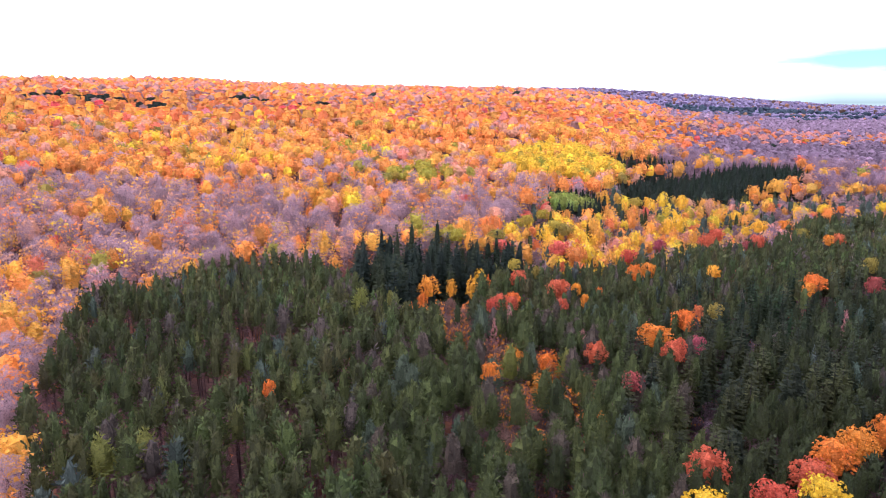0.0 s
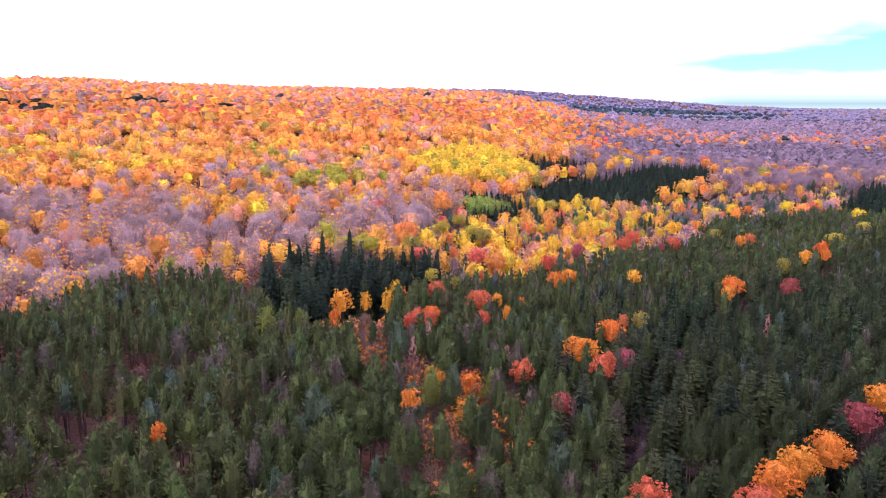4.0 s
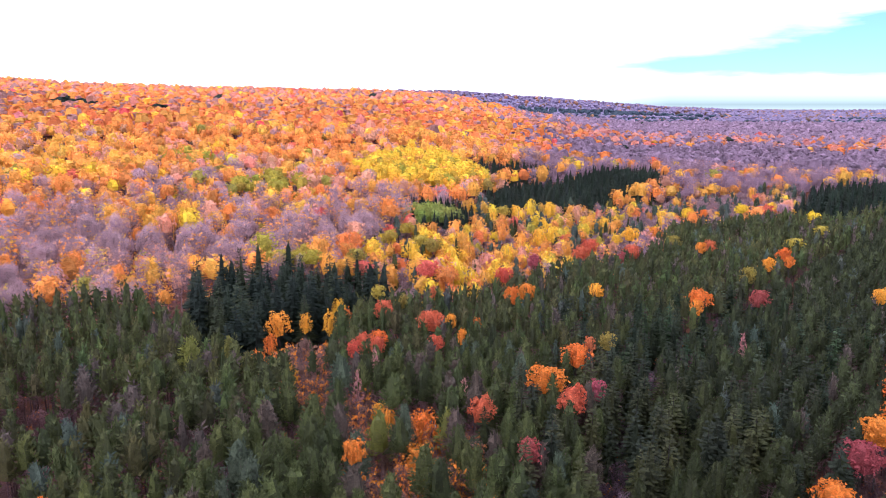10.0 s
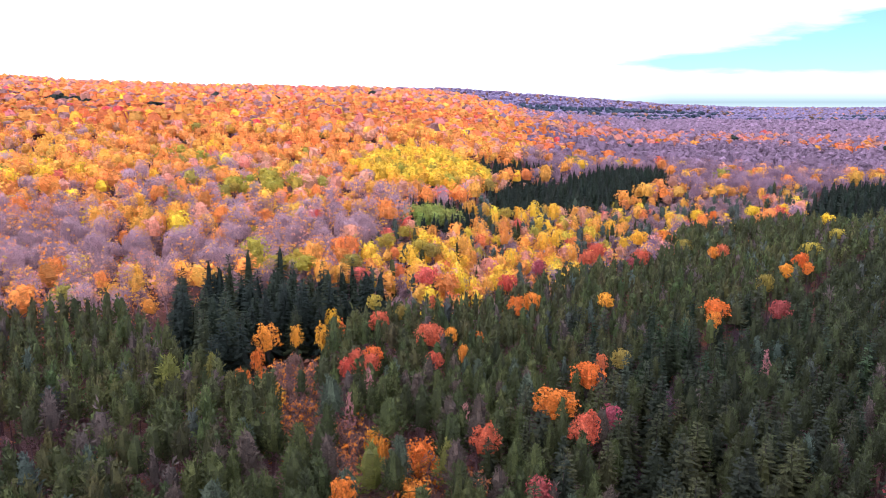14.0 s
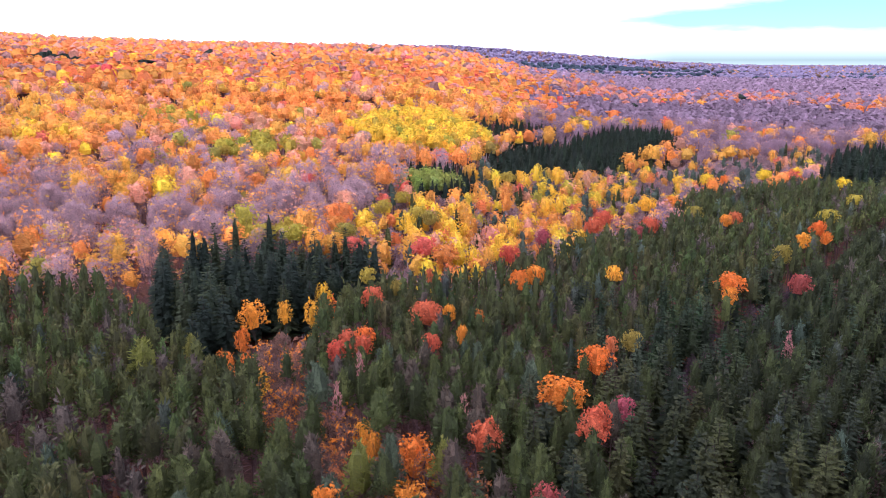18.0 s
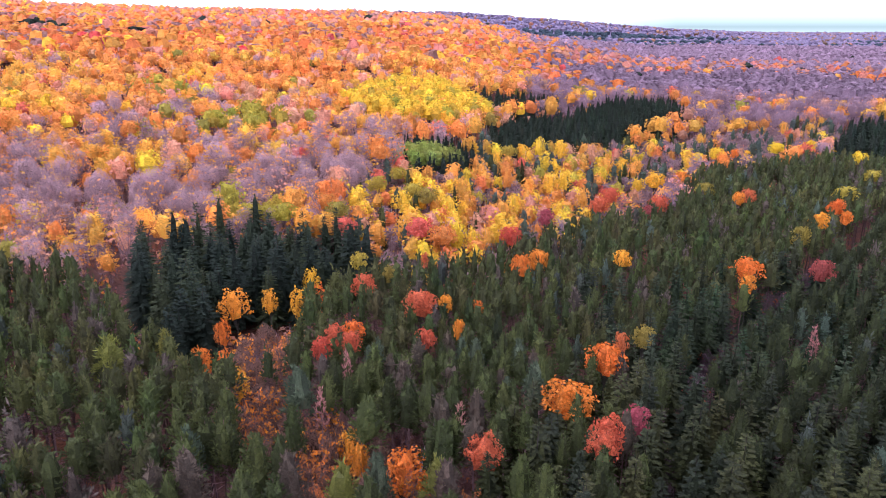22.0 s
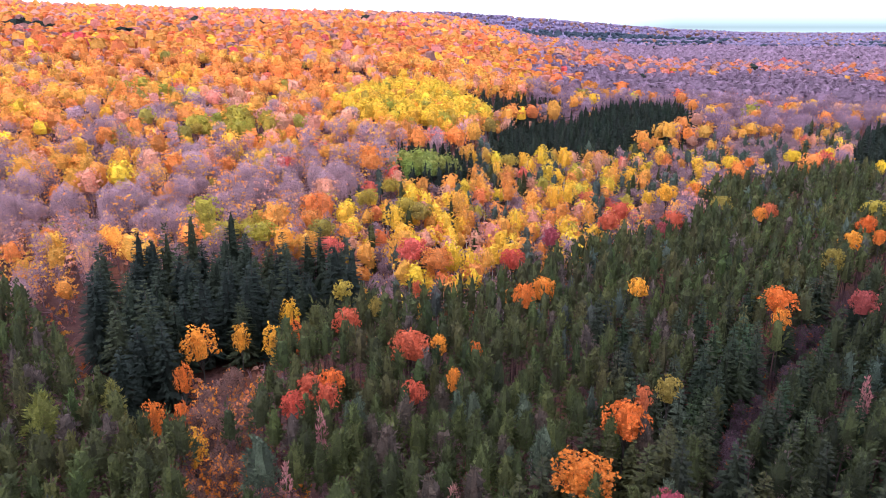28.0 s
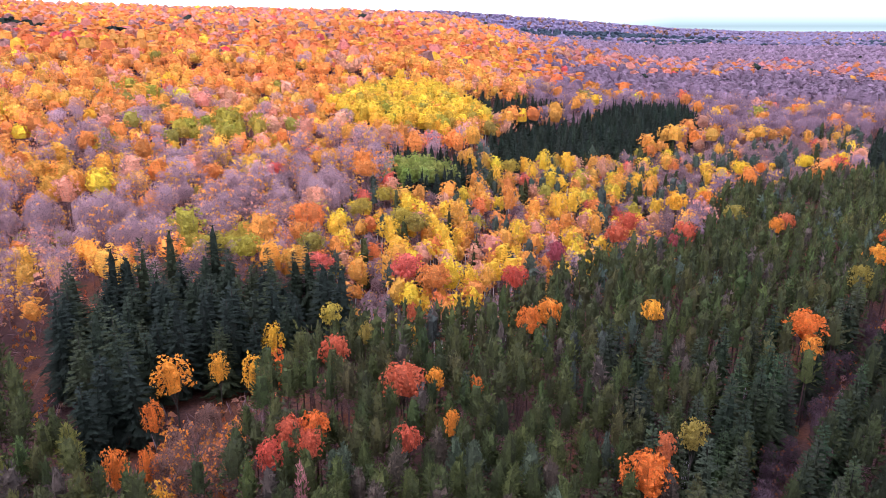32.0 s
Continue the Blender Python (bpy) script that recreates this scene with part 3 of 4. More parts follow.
# leaf and needle colours
TONE = {
    "pine": (0.050, 0.051, 0.015), "spruce": (0.013, 0.018, 0.011), "blue": (0.060, 0.070, 0.052), "larch": (0.165, 0.15, 0.03),
    "orange": (0.66, 0.215, 0.05), "gold": (0.70, 0.31, 0.05), "yellow": (0.78, 0.46, 0.03), "red": (0.62, 0.115, 0.08),
    "crimson": (0.34, 0.06, 0.07), "olive": (0.28, 0.20, 0.035), "lime": (0.40, 0.29, 0.035), "salmon": (0.58, 0.24, 0.16),
    "brown": (0.26, 0.12, 0.09), "green": (0.23, 0.26, 0.05), "pink": (0.42, 0.17, 0.16), "rust": (0.50, 0.14, 0.05), "scarlet": (0.70, 0.10, 0.10),
    "deep_orange": (0.70, 0.195, 0.022), "deep_gold": (0.78, 0.34, 0.025), "deep_red": (0.56, 0.115, 0.05), "deep_yellow": (0.78, 0.46, 0.02),
}
TWIG, POLE, DARK_POLE, PALE, SNAG = (0.41, 0.245, 0.275), (0.16, 0.088, 0.096), (0.05, 0.04, 0.036), (0.46, 0.40, 0.41), (0.45, 0.38, 0.42)


def tone(name, n, spread=0.12):
    base = np.array(TONE[name])
    return base * np.exp(rng.normal(0, spread, (n, 1))) * np.exp(rng.normal(0, spread * 0.5, (n, 3)))


def pick(names, weights, n):
    """A colour for each of n trees, by weight."""
    w = np.stack([np.broadcast_to(np.asarray(v, float), n) for v in weights], 1)
    w = np.cumsum(w / w.sum(1, keepdims=True), 1)
    k = (rng.uniform(size=(n, 1)) > w).sum(1).clip(0, len(names) - 1)
    return np.stack([tone(t, n) for t in names], 1)[np.arange(n), k]


# ---- single coloured trees, by colour: place in the plan ----
IN_PINES = {
    "gold": [(-32, 205, 5.5), (-46, 203, 7.9), (-40, 210, 4), (-13, 148, 4.5), (47, 223, 4.9), (119, 267, 6.8), (82, 323, 7.8), (-36, 167, 4.6), (136, 223, 7.8),
               (2, 194, 3.6)],
    "yellow": [(-32, 221, 5), (125, 377, 7.8), (113, 367, 4.6), (160, 396, 7.8), (176, 397, 7.8), (185, 369, 7.8), (40, 78, 7.8), (22, 70, 7.8)],
    "orange": [(31, 167, 7.7), (22, 153, 9.3), (-46, 192, 4), (-5, 127, 7.8), (-4, 139, 7.5), (-42, 178, 3.2), (-16, 179, 5), (9, 192, 3), (5, 178, 2.8),
               (26, 225, 6.5), (21, 220, 5.5), (78, 219, 9), (72, 206, 4.6), (102, 292, 5), (131, 282, 6.3), (94, 329, 7.8), (133, 377, 4.6), (-45, 175, 4.6),
               (6, 108, 7.8), (-2, 118, 7.8), (109, 167, 7.8), (102, 158, 7.8), (95, 148, 7.8), (86, 134, 7.8), (79, 128, 7.8), (58, 104, 7.8), (51, 98, 7.8),
               (114, 175, 7.8), (-3, 97, 7.8), (-8, 115, 4.6), (-57, 98, 3), (-15, 118, 4.6), (-11, 143, 4.6), (45, 91, 7.8), (-28, 207, 5.3), (126, 266, 4)],
    "lime": [(-20, 223, 5), (145, 301, 9), (169, 330, 7.8)],
    "red": [(7, 137, 5.7), (-17, 207, 6.5), (-3, 194, 8.4), (-2, 175, 4.6), (-20, 178, 6), (-21, 171, 4.6), (35, 172, 3.5), (21, 248, 7.2), (-3, 225, 2.6),
               (74, 286, 8), (109, 299, 6), (53, 285, 8), (60, 297, 7.8), (5, 123, 4.6), (26, 140, 6), (24, 136, 5), (40, 84, 7.8), (32, 74, 7.8),
               (25, 85, 7.8), (-15, 173, 4)],
    "olive": [(-11, 213, 3.2), (40, 176, 4.6), (103, 247, 6.2), (97, 310, 7.8), (-168, 172, 7.8)],
    "crimson": [(94, 216, 6.1), (68, 277, 5.6), (33, 265, 6), (15, 118, 4.6), (70, 118, 7.8), (31, 144, 4.6)],
}
BEYOND = {
    "lime": [(-59, 266), (-54, 270), (-47, 264), (-16, 321), (-22, 308), (-9, 296), (-102, 402), (-111, 406), (-86, 400), (30, 366)],
    "gold": [(-35, 262), (-31, 258), (-48, 285), (-41, 373), (-45, 366), (14, 389), (9, 295), (8, 302), (26, 324), (16, 329), (-11, 261), (-136, 331), (-122, 311), (52, 305), (71, 357), (194, 465), (14, 256)],
    "orange": [(-37, 282), (-24, 341), (-70, 369), (-139, 377), (-165, 355), (-151, 345), (-79, 343), (1, 247)],
    "olive": [(-32, 268), (-4, 290), (-92, 393), (-135, 451)],
    "red": [(-28, 258), (-5, 252)],
    "scarlet": [(-60, 353)],
    "yellow": [(-12, 288), (15, 374), (26, 294), (38, 365), (45, 383), (55, 380), (42, 321), (48, 327), (-5, 261), (180, 489), (24, 359), (40, 277), (40, 287), (5, 253), (10, 253)],
    "salmon": [(82, 388), (69, 379), (89, 393)],
}
NAMES = {"gold": "golden", "yellow": "bright yellow", "orange": "orange", "lime": "yellow-green", "red": "red-orange", "olive": "olive-gold", "crimson": "dark crimson", "salmon": "pale salmon", "scarlet": "scarlet"}

MAPLE_NEAR = [crown_shape(4.1, 20.0, 0.62, 38, 17, 40, 0.31, 6, 24, 0.09, 0.56, flat=0.6, swell=0.25, spread=0.76, trunk=5) for k in range(5)]
MAPLE_SLIM = [crown_shape(3.2, 19.8, 0.7, 24, 15, 30, 0.3, 5, 16, 0.09, 0.54, flat=0.65, swell=0.28, spread=0.74, trunk=5) for k in range(3)]
ASPEN_NEAR = [crown_shape(2.7, 15.5, 0.4, 24, 13, 40, 0.28, 3, 14, 0.08, 0.52, flat=0.95, swell=0.3, trunk=5) for k in range(4)]
MAPLE_LOW = [crown_shape(3.4, 14.5, 0.4, 30, 14, 60, 0.28, 6, 40, 0.09, 0.4, flat=0.7, swell=0.28, spread=0.74, trunk=5) for k in range(4)]
taken = []
for name, places in IN_PINES.items():
    for x, y, across in places:
        small = across < 5.2
        taken.append((x, y, 0.34 * across))
        edge = inside(np.array([x]), np.array([y]), CORRIDOR)[0] or (-48 < x < -26 and y > 170)
        shapes, wide = (MAPLE_LOW, 6.8) if edge else (MAPLE_SLIM, 6.4) if small else (MAPLE_NEAR, 8.2)
        tree("maple_tree", shapes, TONE.get("deep_" + name, TONE[name]), DARK_POLE, LEAF, x, y, across / wide * rng.uniform(0.95, 1.05), ((1.0 if y < 160 else 1.14) * min(1.0, (across / 6.0) ** 0.4) if edge else 0.95) * rng.uniform(0.97, 1.04),
             f"{'slender' if small else 'spreading'} maple with {NAMES[name]} leaves among dark pines", "maple tree", "maples among the pines")
for name, places in BEYOND.items():
    for x, y in places:
        slim = name in ("yellow", "salmon", "gold") and x > -30
        k = rng.uniform(0.9, 1.15)
        taken.append((x, y, 3.0))
        tree("aspen_tree" if slim else "broadleaf_tree", ASPEN_NEAR if slim else MAPLE_NEAR, TONE[name], PALE if slim else POLE, LEAF, x, y, k * (1.1 if slim else 1.0), k * (1.1 if slim else 0.86),
             f"{'slim aspen' if slim else 'round-crowned broadleaf tree'} with {NAMES[name]} autumn leaves", "aspen tree" if slim else "broadleaf tree", "coloured trees beyond the pines")


def clear_of(x, y, grow=1.0):
    ok = np.ones(len(x), bool)
    for a, b, r in taken:
        ok &= np.hypot(x - a, y - b) > r * grow
    return ok


# larches, bleached snags and a pink-needled dying pine stand out in the plantation
LARCH = [pine_shape(80, 7, (7, 5), 5, 1.1) for k in range(3)]
for x, y, k in ((-58, 166, 1.15), (-52, 177, 0.75), (-72, 68, 1.0), (-67, 72, 0.95), (-11, 130, 0.9), (1, 133, 0.8)):
    taken.append((x, y, 2.6 * k))
    tree("larch_tree", LARCH, TONE["larch"], POLE, LEAF, x, y, k * 1.55, 1.15 * k ** 0.4, "yellow-green larch with a soft pointed crown", "larch tree", "larches among the pines")
DYING = [pine_shape(34, 6, None, 5, 0.75, 14) for k in range(2)]
for x, y in ((4, 147), (-18, 152), (74, 178), (-16, 166)):
    taken.append((x, y, 1.5))
    tree("dying_pine", DYING, TONE["pink"], (0.24, 0.14, 0.13), LEAF, x, y, 0.66, 1.08, "dying pine with thin pinkish-brown needles", "pine tree", "dying pines")
SNAGS = [broad_shape(0, 0, 0, 0, 0.3, 1.6, 15, twigs=40, twig_width=0.07, limbs=6, low=0.3) for k in range(3)]
BARE = [broad_shape(0, 0, 0, 0, 0.3, 2.8, 15, twigs=150, twig_width=0.05, limbs=8, low=0.25) for k in range(2)]
for x, y in ((-36, 187), (-33, 182), (-39, 188), (-30, 200), (-11, 122), (-6, 112), (-9, 148), (-14, 150), (-2, 131)):
    taken.append((x, y, 1.8))
    tree("bare_hardwood", BARE, TONE["brown"], (0.22, 0.14, 0.155), LEAF, x, y, rng.uniform(0.8, 1.1), rng.uniform(0.8, 1.0), "leafless greyish-mauve hardwood with a dense fan of twigs", "bare tree", "bare hardwoods in the gap")
for x, y in ((41, 180), (0, 148), (-2, 146), (2, 150), (60, 205), (-40, 128), (-26, 122), (96, 218), (118, 212), (18, 175), (-70, 150), (-34, 110), (50, 214), (34, 190)):
    taken.append((x, y, 1.5))
    tree("dead_snag", SNAGS, TONE["brown"], SNAG, LEAF, x, y, rng.uniform(0.8, 1.1), rng.uniform(0.9, 1.1), "bleached leafless snag with thin bare branches", "dead tree", "bleached snags")

# ---- plantation pines ----
PINE_MID = [pine_shape(42, 4, (6, 3), 3, 1.0, 5) for k in range(6)]
PINE_FAR = [pine_shape(24, 3, (5, 2), 3, 1.0, 0) for k in range(5)]
PINE_NEAR = [pine_shape(80, 8, (7, 4), 5, 1.08, 14) for k in range(6)]
SPRUCE_FAR = [spruce_shape(10, 8, 0, 1.7) for k in range(4)]
SPRUCE_NEAR = [spruce_shape(17, 12, 2, 0.85) for k in range(4)]

px_, py_ = grid(-170, 330, 35, 480, 4.15, 0.27)
EAST_BLOCK = LANE + [(330, 345), (330, 60), (26, 60)]
k = ~inside(px_, py_, EAST_BLOCK)
ru, rv = np.meshgrid(np.arange(-200, 260, 4.6), np.arange(20, 480, 3.5))
ru, rv = (ru + rng.uniform(-0.6, 0.6, ru.shape)).ravel(), (rv + rng.uniform(-0.8, 0.8, rv.shape)).ravel()
rx_, ry_ = ru * 0.785 + rv * 0.62, rv * 0.785 - ru * 0.62
r = inside(rx_, ry_, EAST_BLOCK) & in_sight(rx_, ry_)
px_, py_ = np.concatenate([px_[k], rx_[r]]), np.concatenate([py_[k], ry_[r]])
strip_d, lane_d, east_d = near_line(px_, py_, STRIP), near_line(px_, py_, LANE), near_line(px_, py_, EAST_LANE)
keep = inside(px_, py_, PINES) & ~inside(px_, py_, SPRUCES) & (near_line(px_, py_, WEST_EDGE) > 5.0) & (lane_d > np.where(py_ > 160, 2.6, 1.3)) & (east_d > 3.0) & clear_of(px_, py_)
keep &= ~(inside(px_, py_, CORRIDOR) & (rng.uniform(size=len(px_)) < 0.74))
keep &= drift(px_, py_, 7, 21) > 0.15 + 0.24 * ease((20 - px_) / 25) * ease((175 - py_) / 40)
px_, py_, strip_d, lane_d = px_[keep], py_[keep], strip_d[keep], lane_d[keep]
spruce_like = ((strip_d < 7.5) & (rng.uniform(size=len(px_)) < 0.7)) | ((lane_d < 7) & (py_ < 235) & (rng.uniform(size=len(px_)) < 0.75)) | ((px_ > 34) & (lane_d < 40) & (py_ < 225) & (rng.uniform(size=len(px_)) < 0.4))
sx_, sy_ = px_[spruce_like], py_[spruce_like]
thin = rng.uniform(size=len(sx_)) < 0.8
sx_, sy_ = sx_[thin], sy_[thin]
px_, py_ = px_[~spruce_like], py_[~spruce_like]

n = len(px_)
order = np.argsort(np.hypot(px_ - 8, (py_ - 118) * 0.8))
near, rest = order[:300], order[300:]
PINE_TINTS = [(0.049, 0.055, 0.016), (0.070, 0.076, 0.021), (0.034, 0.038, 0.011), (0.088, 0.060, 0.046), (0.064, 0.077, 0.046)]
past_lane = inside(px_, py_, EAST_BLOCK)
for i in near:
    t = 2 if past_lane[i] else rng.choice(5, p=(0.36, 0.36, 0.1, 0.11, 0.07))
    k = rng.uniform(0.84, 1.12) * (1 + 0.25 * float(ease((15 - px_[i]) / 15) * ease((172 - py_[i]) / 20)))
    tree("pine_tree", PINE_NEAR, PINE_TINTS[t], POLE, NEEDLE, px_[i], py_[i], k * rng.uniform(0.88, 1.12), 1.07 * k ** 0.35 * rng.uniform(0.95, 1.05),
         ("dark green plantation pine on a bare straight pole", "fresh green plantation pine with upturned tufts", "deep green plantation pine in a close row",
          "browning plantation pine with thin needles", "blue-green plantation pine with upturned tufts")[t], "pine tree", "plantation pines")
col = tone("pine", n, 0.15) * (0.80 + 0.40 * drift(px_, py_, 26, 8) + 0.14 * (px_ < -15))[:, None]
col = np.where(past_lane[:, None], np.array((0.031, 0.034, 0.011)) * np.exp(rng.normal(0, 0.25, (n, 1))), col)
odd = rng.uniform(size=n)
col = np.where((odd < 0.04)[:, None], tone("blue", n), col)
col = np.where((odd > 0.94)[:, None], np.array((0.085, 0.058, 0.050)), col)
size = rng.uniform(0.8, 1.12, n) * (1 + 0.22 * ease((15 - px_) / 15) * ease((px_ + 85) / 20) * ease((172 - py_) / 20))
wide = size * rng.uniform(0.85, 1.15, n)
tall = 1.07 * size ** 0.35 * rng.uniform(0.95, 1.05, n)
for name, sel, text in (("pine_plantation", px_ < -8, "dense western plantation block of dark green pines"), ("pine_plantation", px_ >= -8, "dense eastern plantation block of dark green pines")):
    block = Stand()
    for shapes, far in ((PINE_MID, False), (PINE_FAR, True)):
        k = rest[sel[rest] & ((np.hypot(px_[rest], py_[rest] - 40) > 175) == far)]
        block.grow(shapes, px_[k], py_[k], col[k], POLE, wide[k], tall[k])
    block.put(name, NEEDLE, text, "pine trees")

# the plantation runs on to the south, below the flight's beginning
south = Stand()
SOUTH_PINE = [pine_shape(10, 3, (5, 2), 3, 1.1, 0) for k in range(4)]
gx, gy = np.meshgrid(np.arange(-104, 130, 4.2), np.arange(-84, 74, 4.0))
gx, gy = (gx + rng.uniform(-1.2, 1.2, gx.shape)).ravel(), (gy + rng.uniform(-1.2, 1.2, gy.shape)).ravel()
k = ~(in_sight(gx, gy) & (gy > 34)) & (gx > -60 - 0.35 * gy) & (np.abs(gx - 6 + 0.1 * gy) > 3)
gx, gy = gx[k], gy[k]
south.grow(SOUTH_PINE, gx, gy, tone("pine", len(gx), 0.15), POLE, rng.uniform(1.15, 1.5, len(gx)), rng.uniform(0.95, 1.1, len(gx)))
south.put("pine_plantation", NEEDLE, "southern plantation block of dark green pines below the open sky", "pine trees")

# ---- spruce stands ----
for poly, step, text in ((SPRUCES, 6.2, ""), (SPRUCES_FAR, 5.0, "far close stand of dark spruces beyond the bog"), (SPRUCES_BACK, 6.0, "loose row of dark spruces behind the aspens"),
                         (SPRUCES_EAST, 5.5, "dark spruces closing the plantation's far corner")):
    gx, gy = grid(min(p[0] for p in poly), max(p[0] for p in poly), min(p[1] for p in poly), max(p[1] for p in poly), step, 0.36)
    k = inside(gx, gy, poly) & clear_of(gx, gy, 0.7)
    gx, gy = gx[k], gy[k]
    if not text:
        for x, y in zip(gx, gy):
            k = rng.uniform(0.66, 1.08)
            t = int(rng.integers(0, 3))
            tree("spruce_tree", SPRUCE_NEAR, ((0.021, 0.028, 0.015), (0.034, 0.039, 0.017), (0.014, 0.020, 0.014))[t], DARK_POLE, NEEDLE, x, y, k ** 0.5 * rng.uniform(1.15, 1.5), k,
                 "tall dark spruce with drooping boughs in a tight stand", "spruce tree", "spruces of the dark stand")
        continue
    spruce = Stand()
    size = rng.uniform(0.7, 1.05, len(gx)) * 0.9
    spruce.grow(SPRUCE_FAR, gx, gy, tone("spruce", len(gx), 0.16) * 1.25, DARK_POLE, size ** 0.5, size * 0.88)
    spruce.put("spruce_stand", NEEDLE_MID, text, "spruce trees")
order = np.argsort(np.hypot(sx_ - 20, sy_ - 120))
lane_spruces = Stand()
k = order[100:]
size = rng.uniform(0.68, 0.98, len(k))
lane_spruces.grow(SPRUCE_NEAR[:2], sx_[k], sy_[k], tone("spruce", len(k), 0.28) * np.array((1.8, 1.6, 1.2)), DARK_POLE, size ** 0.5 * 1.0, size)
lane_spruces.put("spruce_stand", NEEDLE, "pointed spruces mixed into the eastern plantation", "spruce trees")
for x, y in zip(sx_[order[:100]], sy_[order[:100]]):
    k = rng.uniform(0.68, 0.98)
    t = int(rng.integers(0, 3))
    tree("spruce_tree", SPRUCE_NEAR, ((0.028, 0.029, 0.009), (0.046, 0.044, 0.013), (0.017, 0.020, 0.009))[t], DARK_POLE, NEEDLE, x, y, k ** 0.5 * rng.uniform(1.0, 1.25), k,
         "pointed green spruce along the plantation lane", "spruce tree", "spruces along the lane")

# ---- broadleaf woods ----
MAPLE_MID = [crown_shape(4.6, 19, 0.42, 17, 8, 12, 0.55, 3, 6, 0.13, 0.6, flat=0.5, swell=0.34) for k in range(6)]
MAPLE_THIN = [crown_shape(4.5, 19, 0.25, 17, 6, 14, 0.5, 4, 10, 0.13, 0.0, haze=0.66, tufty=2, flat=0.35, swell=0.28, spread=0.85, stem=0.06) for k in range(6)]
MAPLE_BARE = [crown_shape(4.5, 18.5, 0.2, 0, 0, 16, 0.36, 4, 34, 0.09, 0.0, haze=0.62, tufty=7, spread=0.9, stem=0.06) for k in range(6)]
MAPLE_BACK = [crown_shape(4.7, 18.5, 0.5, 11, 5, 4, 0.75, 0, 0, 0.1, 0.64, flat=0.5, swell=0.38) for k in range(6)]
BARE_BACK = [crown_shape(4.5, 18, 0.4, 0, 0, 3, 0.5, 0, 3, 0.25, 0.0, haze=0.7, tufty=4) for k in range(5)]
MAPLE_HILL = [mound_shape(6, 3, 4, 4) for k in range(6)]
MAPLE_FAR = [mound_shape(5, 2, 2, 2) for k in range(6)]
ASPEN_MID = [crown_shape(2.6, 14, 0.42, 12, 6, 8, 0.42, 0, 6, 0.1, 0.62, flat=0.9, swell=0.36) for k in range(5)]
ASPEN_BACK = [crown_shape(3.0, 18, 0.45, 9, 5, 4, 0.62, 0, 0, 0.1, 0.72, flat=0.85, swell=0.4) for k in range(5)]
SHRUB = [shrub_shape(6, 5) for k in range(4)]

hx, hy = grid(-700, 460, 40, 660, 7.8, 0.38)
k = ~inside(hx, hy, PINES) & clear_of(hx, hy)
for poly in (SPRUCES, SPRUCES_FAR, SPRUCES_BACK, SPRUCES_EAST, BOG, ASPENS, THICKET, CORRIDOR, GAP):
    k &= ~inside(hx, hy, poly)
k &= (np.hypot(hx, hy) < 660) & ((hx < -60) | (hy > 190))
hx, hy = hx[k], hy[k]
n = len(hx)
BARE_PATCHES = [(-144, 420, 42, 20), (-47, 326, 26, 22), (-131, 291, 60, 13), (-85, 295, 45, 12), (-39, 370, 16, 18), (-215, 310, 50, 14), (-180, 245, 40, 12), (-270, 330, 40, 12)]
GOLD_PATCHES = [(-208, 430, 42, 25), (-139, 345, 20, 14), (-114, 328, 14, 10), (-117, 256, 18, 7), (-96, 254, 14, 7), (-217, 266, 12, 7), (-205, 276, 10, 7), (-292, 458, 45, 25)]
ORANGE_PATCHES = [(-175, 376, 28, 15), (-80, 268, 13, 8), (-39, 278, 11, 9), (-38, 307, 10, 9), (-110, 570, 60, 25), (-193, 585, 40, 20), (-295, 355, 30, 15)]


def patchy(x, y, patches):
    """How far inside any of the oval patches each place lies, 0 to 1."""
    best = np.zeros(len(x))
    for a, b, p, q in patches:
        best = np.maximum(best, ease(1.6 - np.hypot((x - a) / p, (y - b) / q)))
    return best


bare_w, gold_w, orange_w = patchy(hx, hy, BARE_PATCHES), patchy(hx, hy, GOLD_PATCHES), patchy(hx, hy, ORANGE_PATCHES)
lilac = (0.11 + 0.13 * ease((470 - hy) / 150) + 0.4 * bare_w) * (1 - 0.75 * np.maximum(gold_w, orange_w))
lilac = np.where((hx / hy > 0.1) & (hy > 480), 0.78, lilac)
leafy = drift(hx, hy, 40, 33)
col = pick(("orange", "gold", "salmon", "red", "yellow", "olive"), (0.35 + 0.9 * leafy + 2.5 * orange_w, 0.8 - 0.4 * leafy + 2.5 * gold_w, 0.42, 0.05, 0.07 + 0.5 * gold_w, 0.05), n)
col = np.where(((hx / hy > 0.1) & (hy > 420))[:, None], col * 0.95, col * 1.22)
green_patch = inside(hx, hy, PALE_GREEN) | (patchy(hx, hy, [(-174, 498, 14, 8), (-151, 498, 10, 8), (-59, 280, 11, 9)]) > 0.7)
col = np.where(green_patch[:, None], tone("lime", n), col)
u = rng.uniform(size=n)
bare, half = (u < lilac) & ~green_patch, (u >= lilac) & (u < lilac + 0.5 * ease((500 - hy) / 150) * (1 - 0.5 * np.maximum(gold_w, orange_w))) & ~green_patch
full = ~bare & ~half
size = rng.uniform(0.6, 1.18, n)
far = np.hypot(hx, hy) > 410
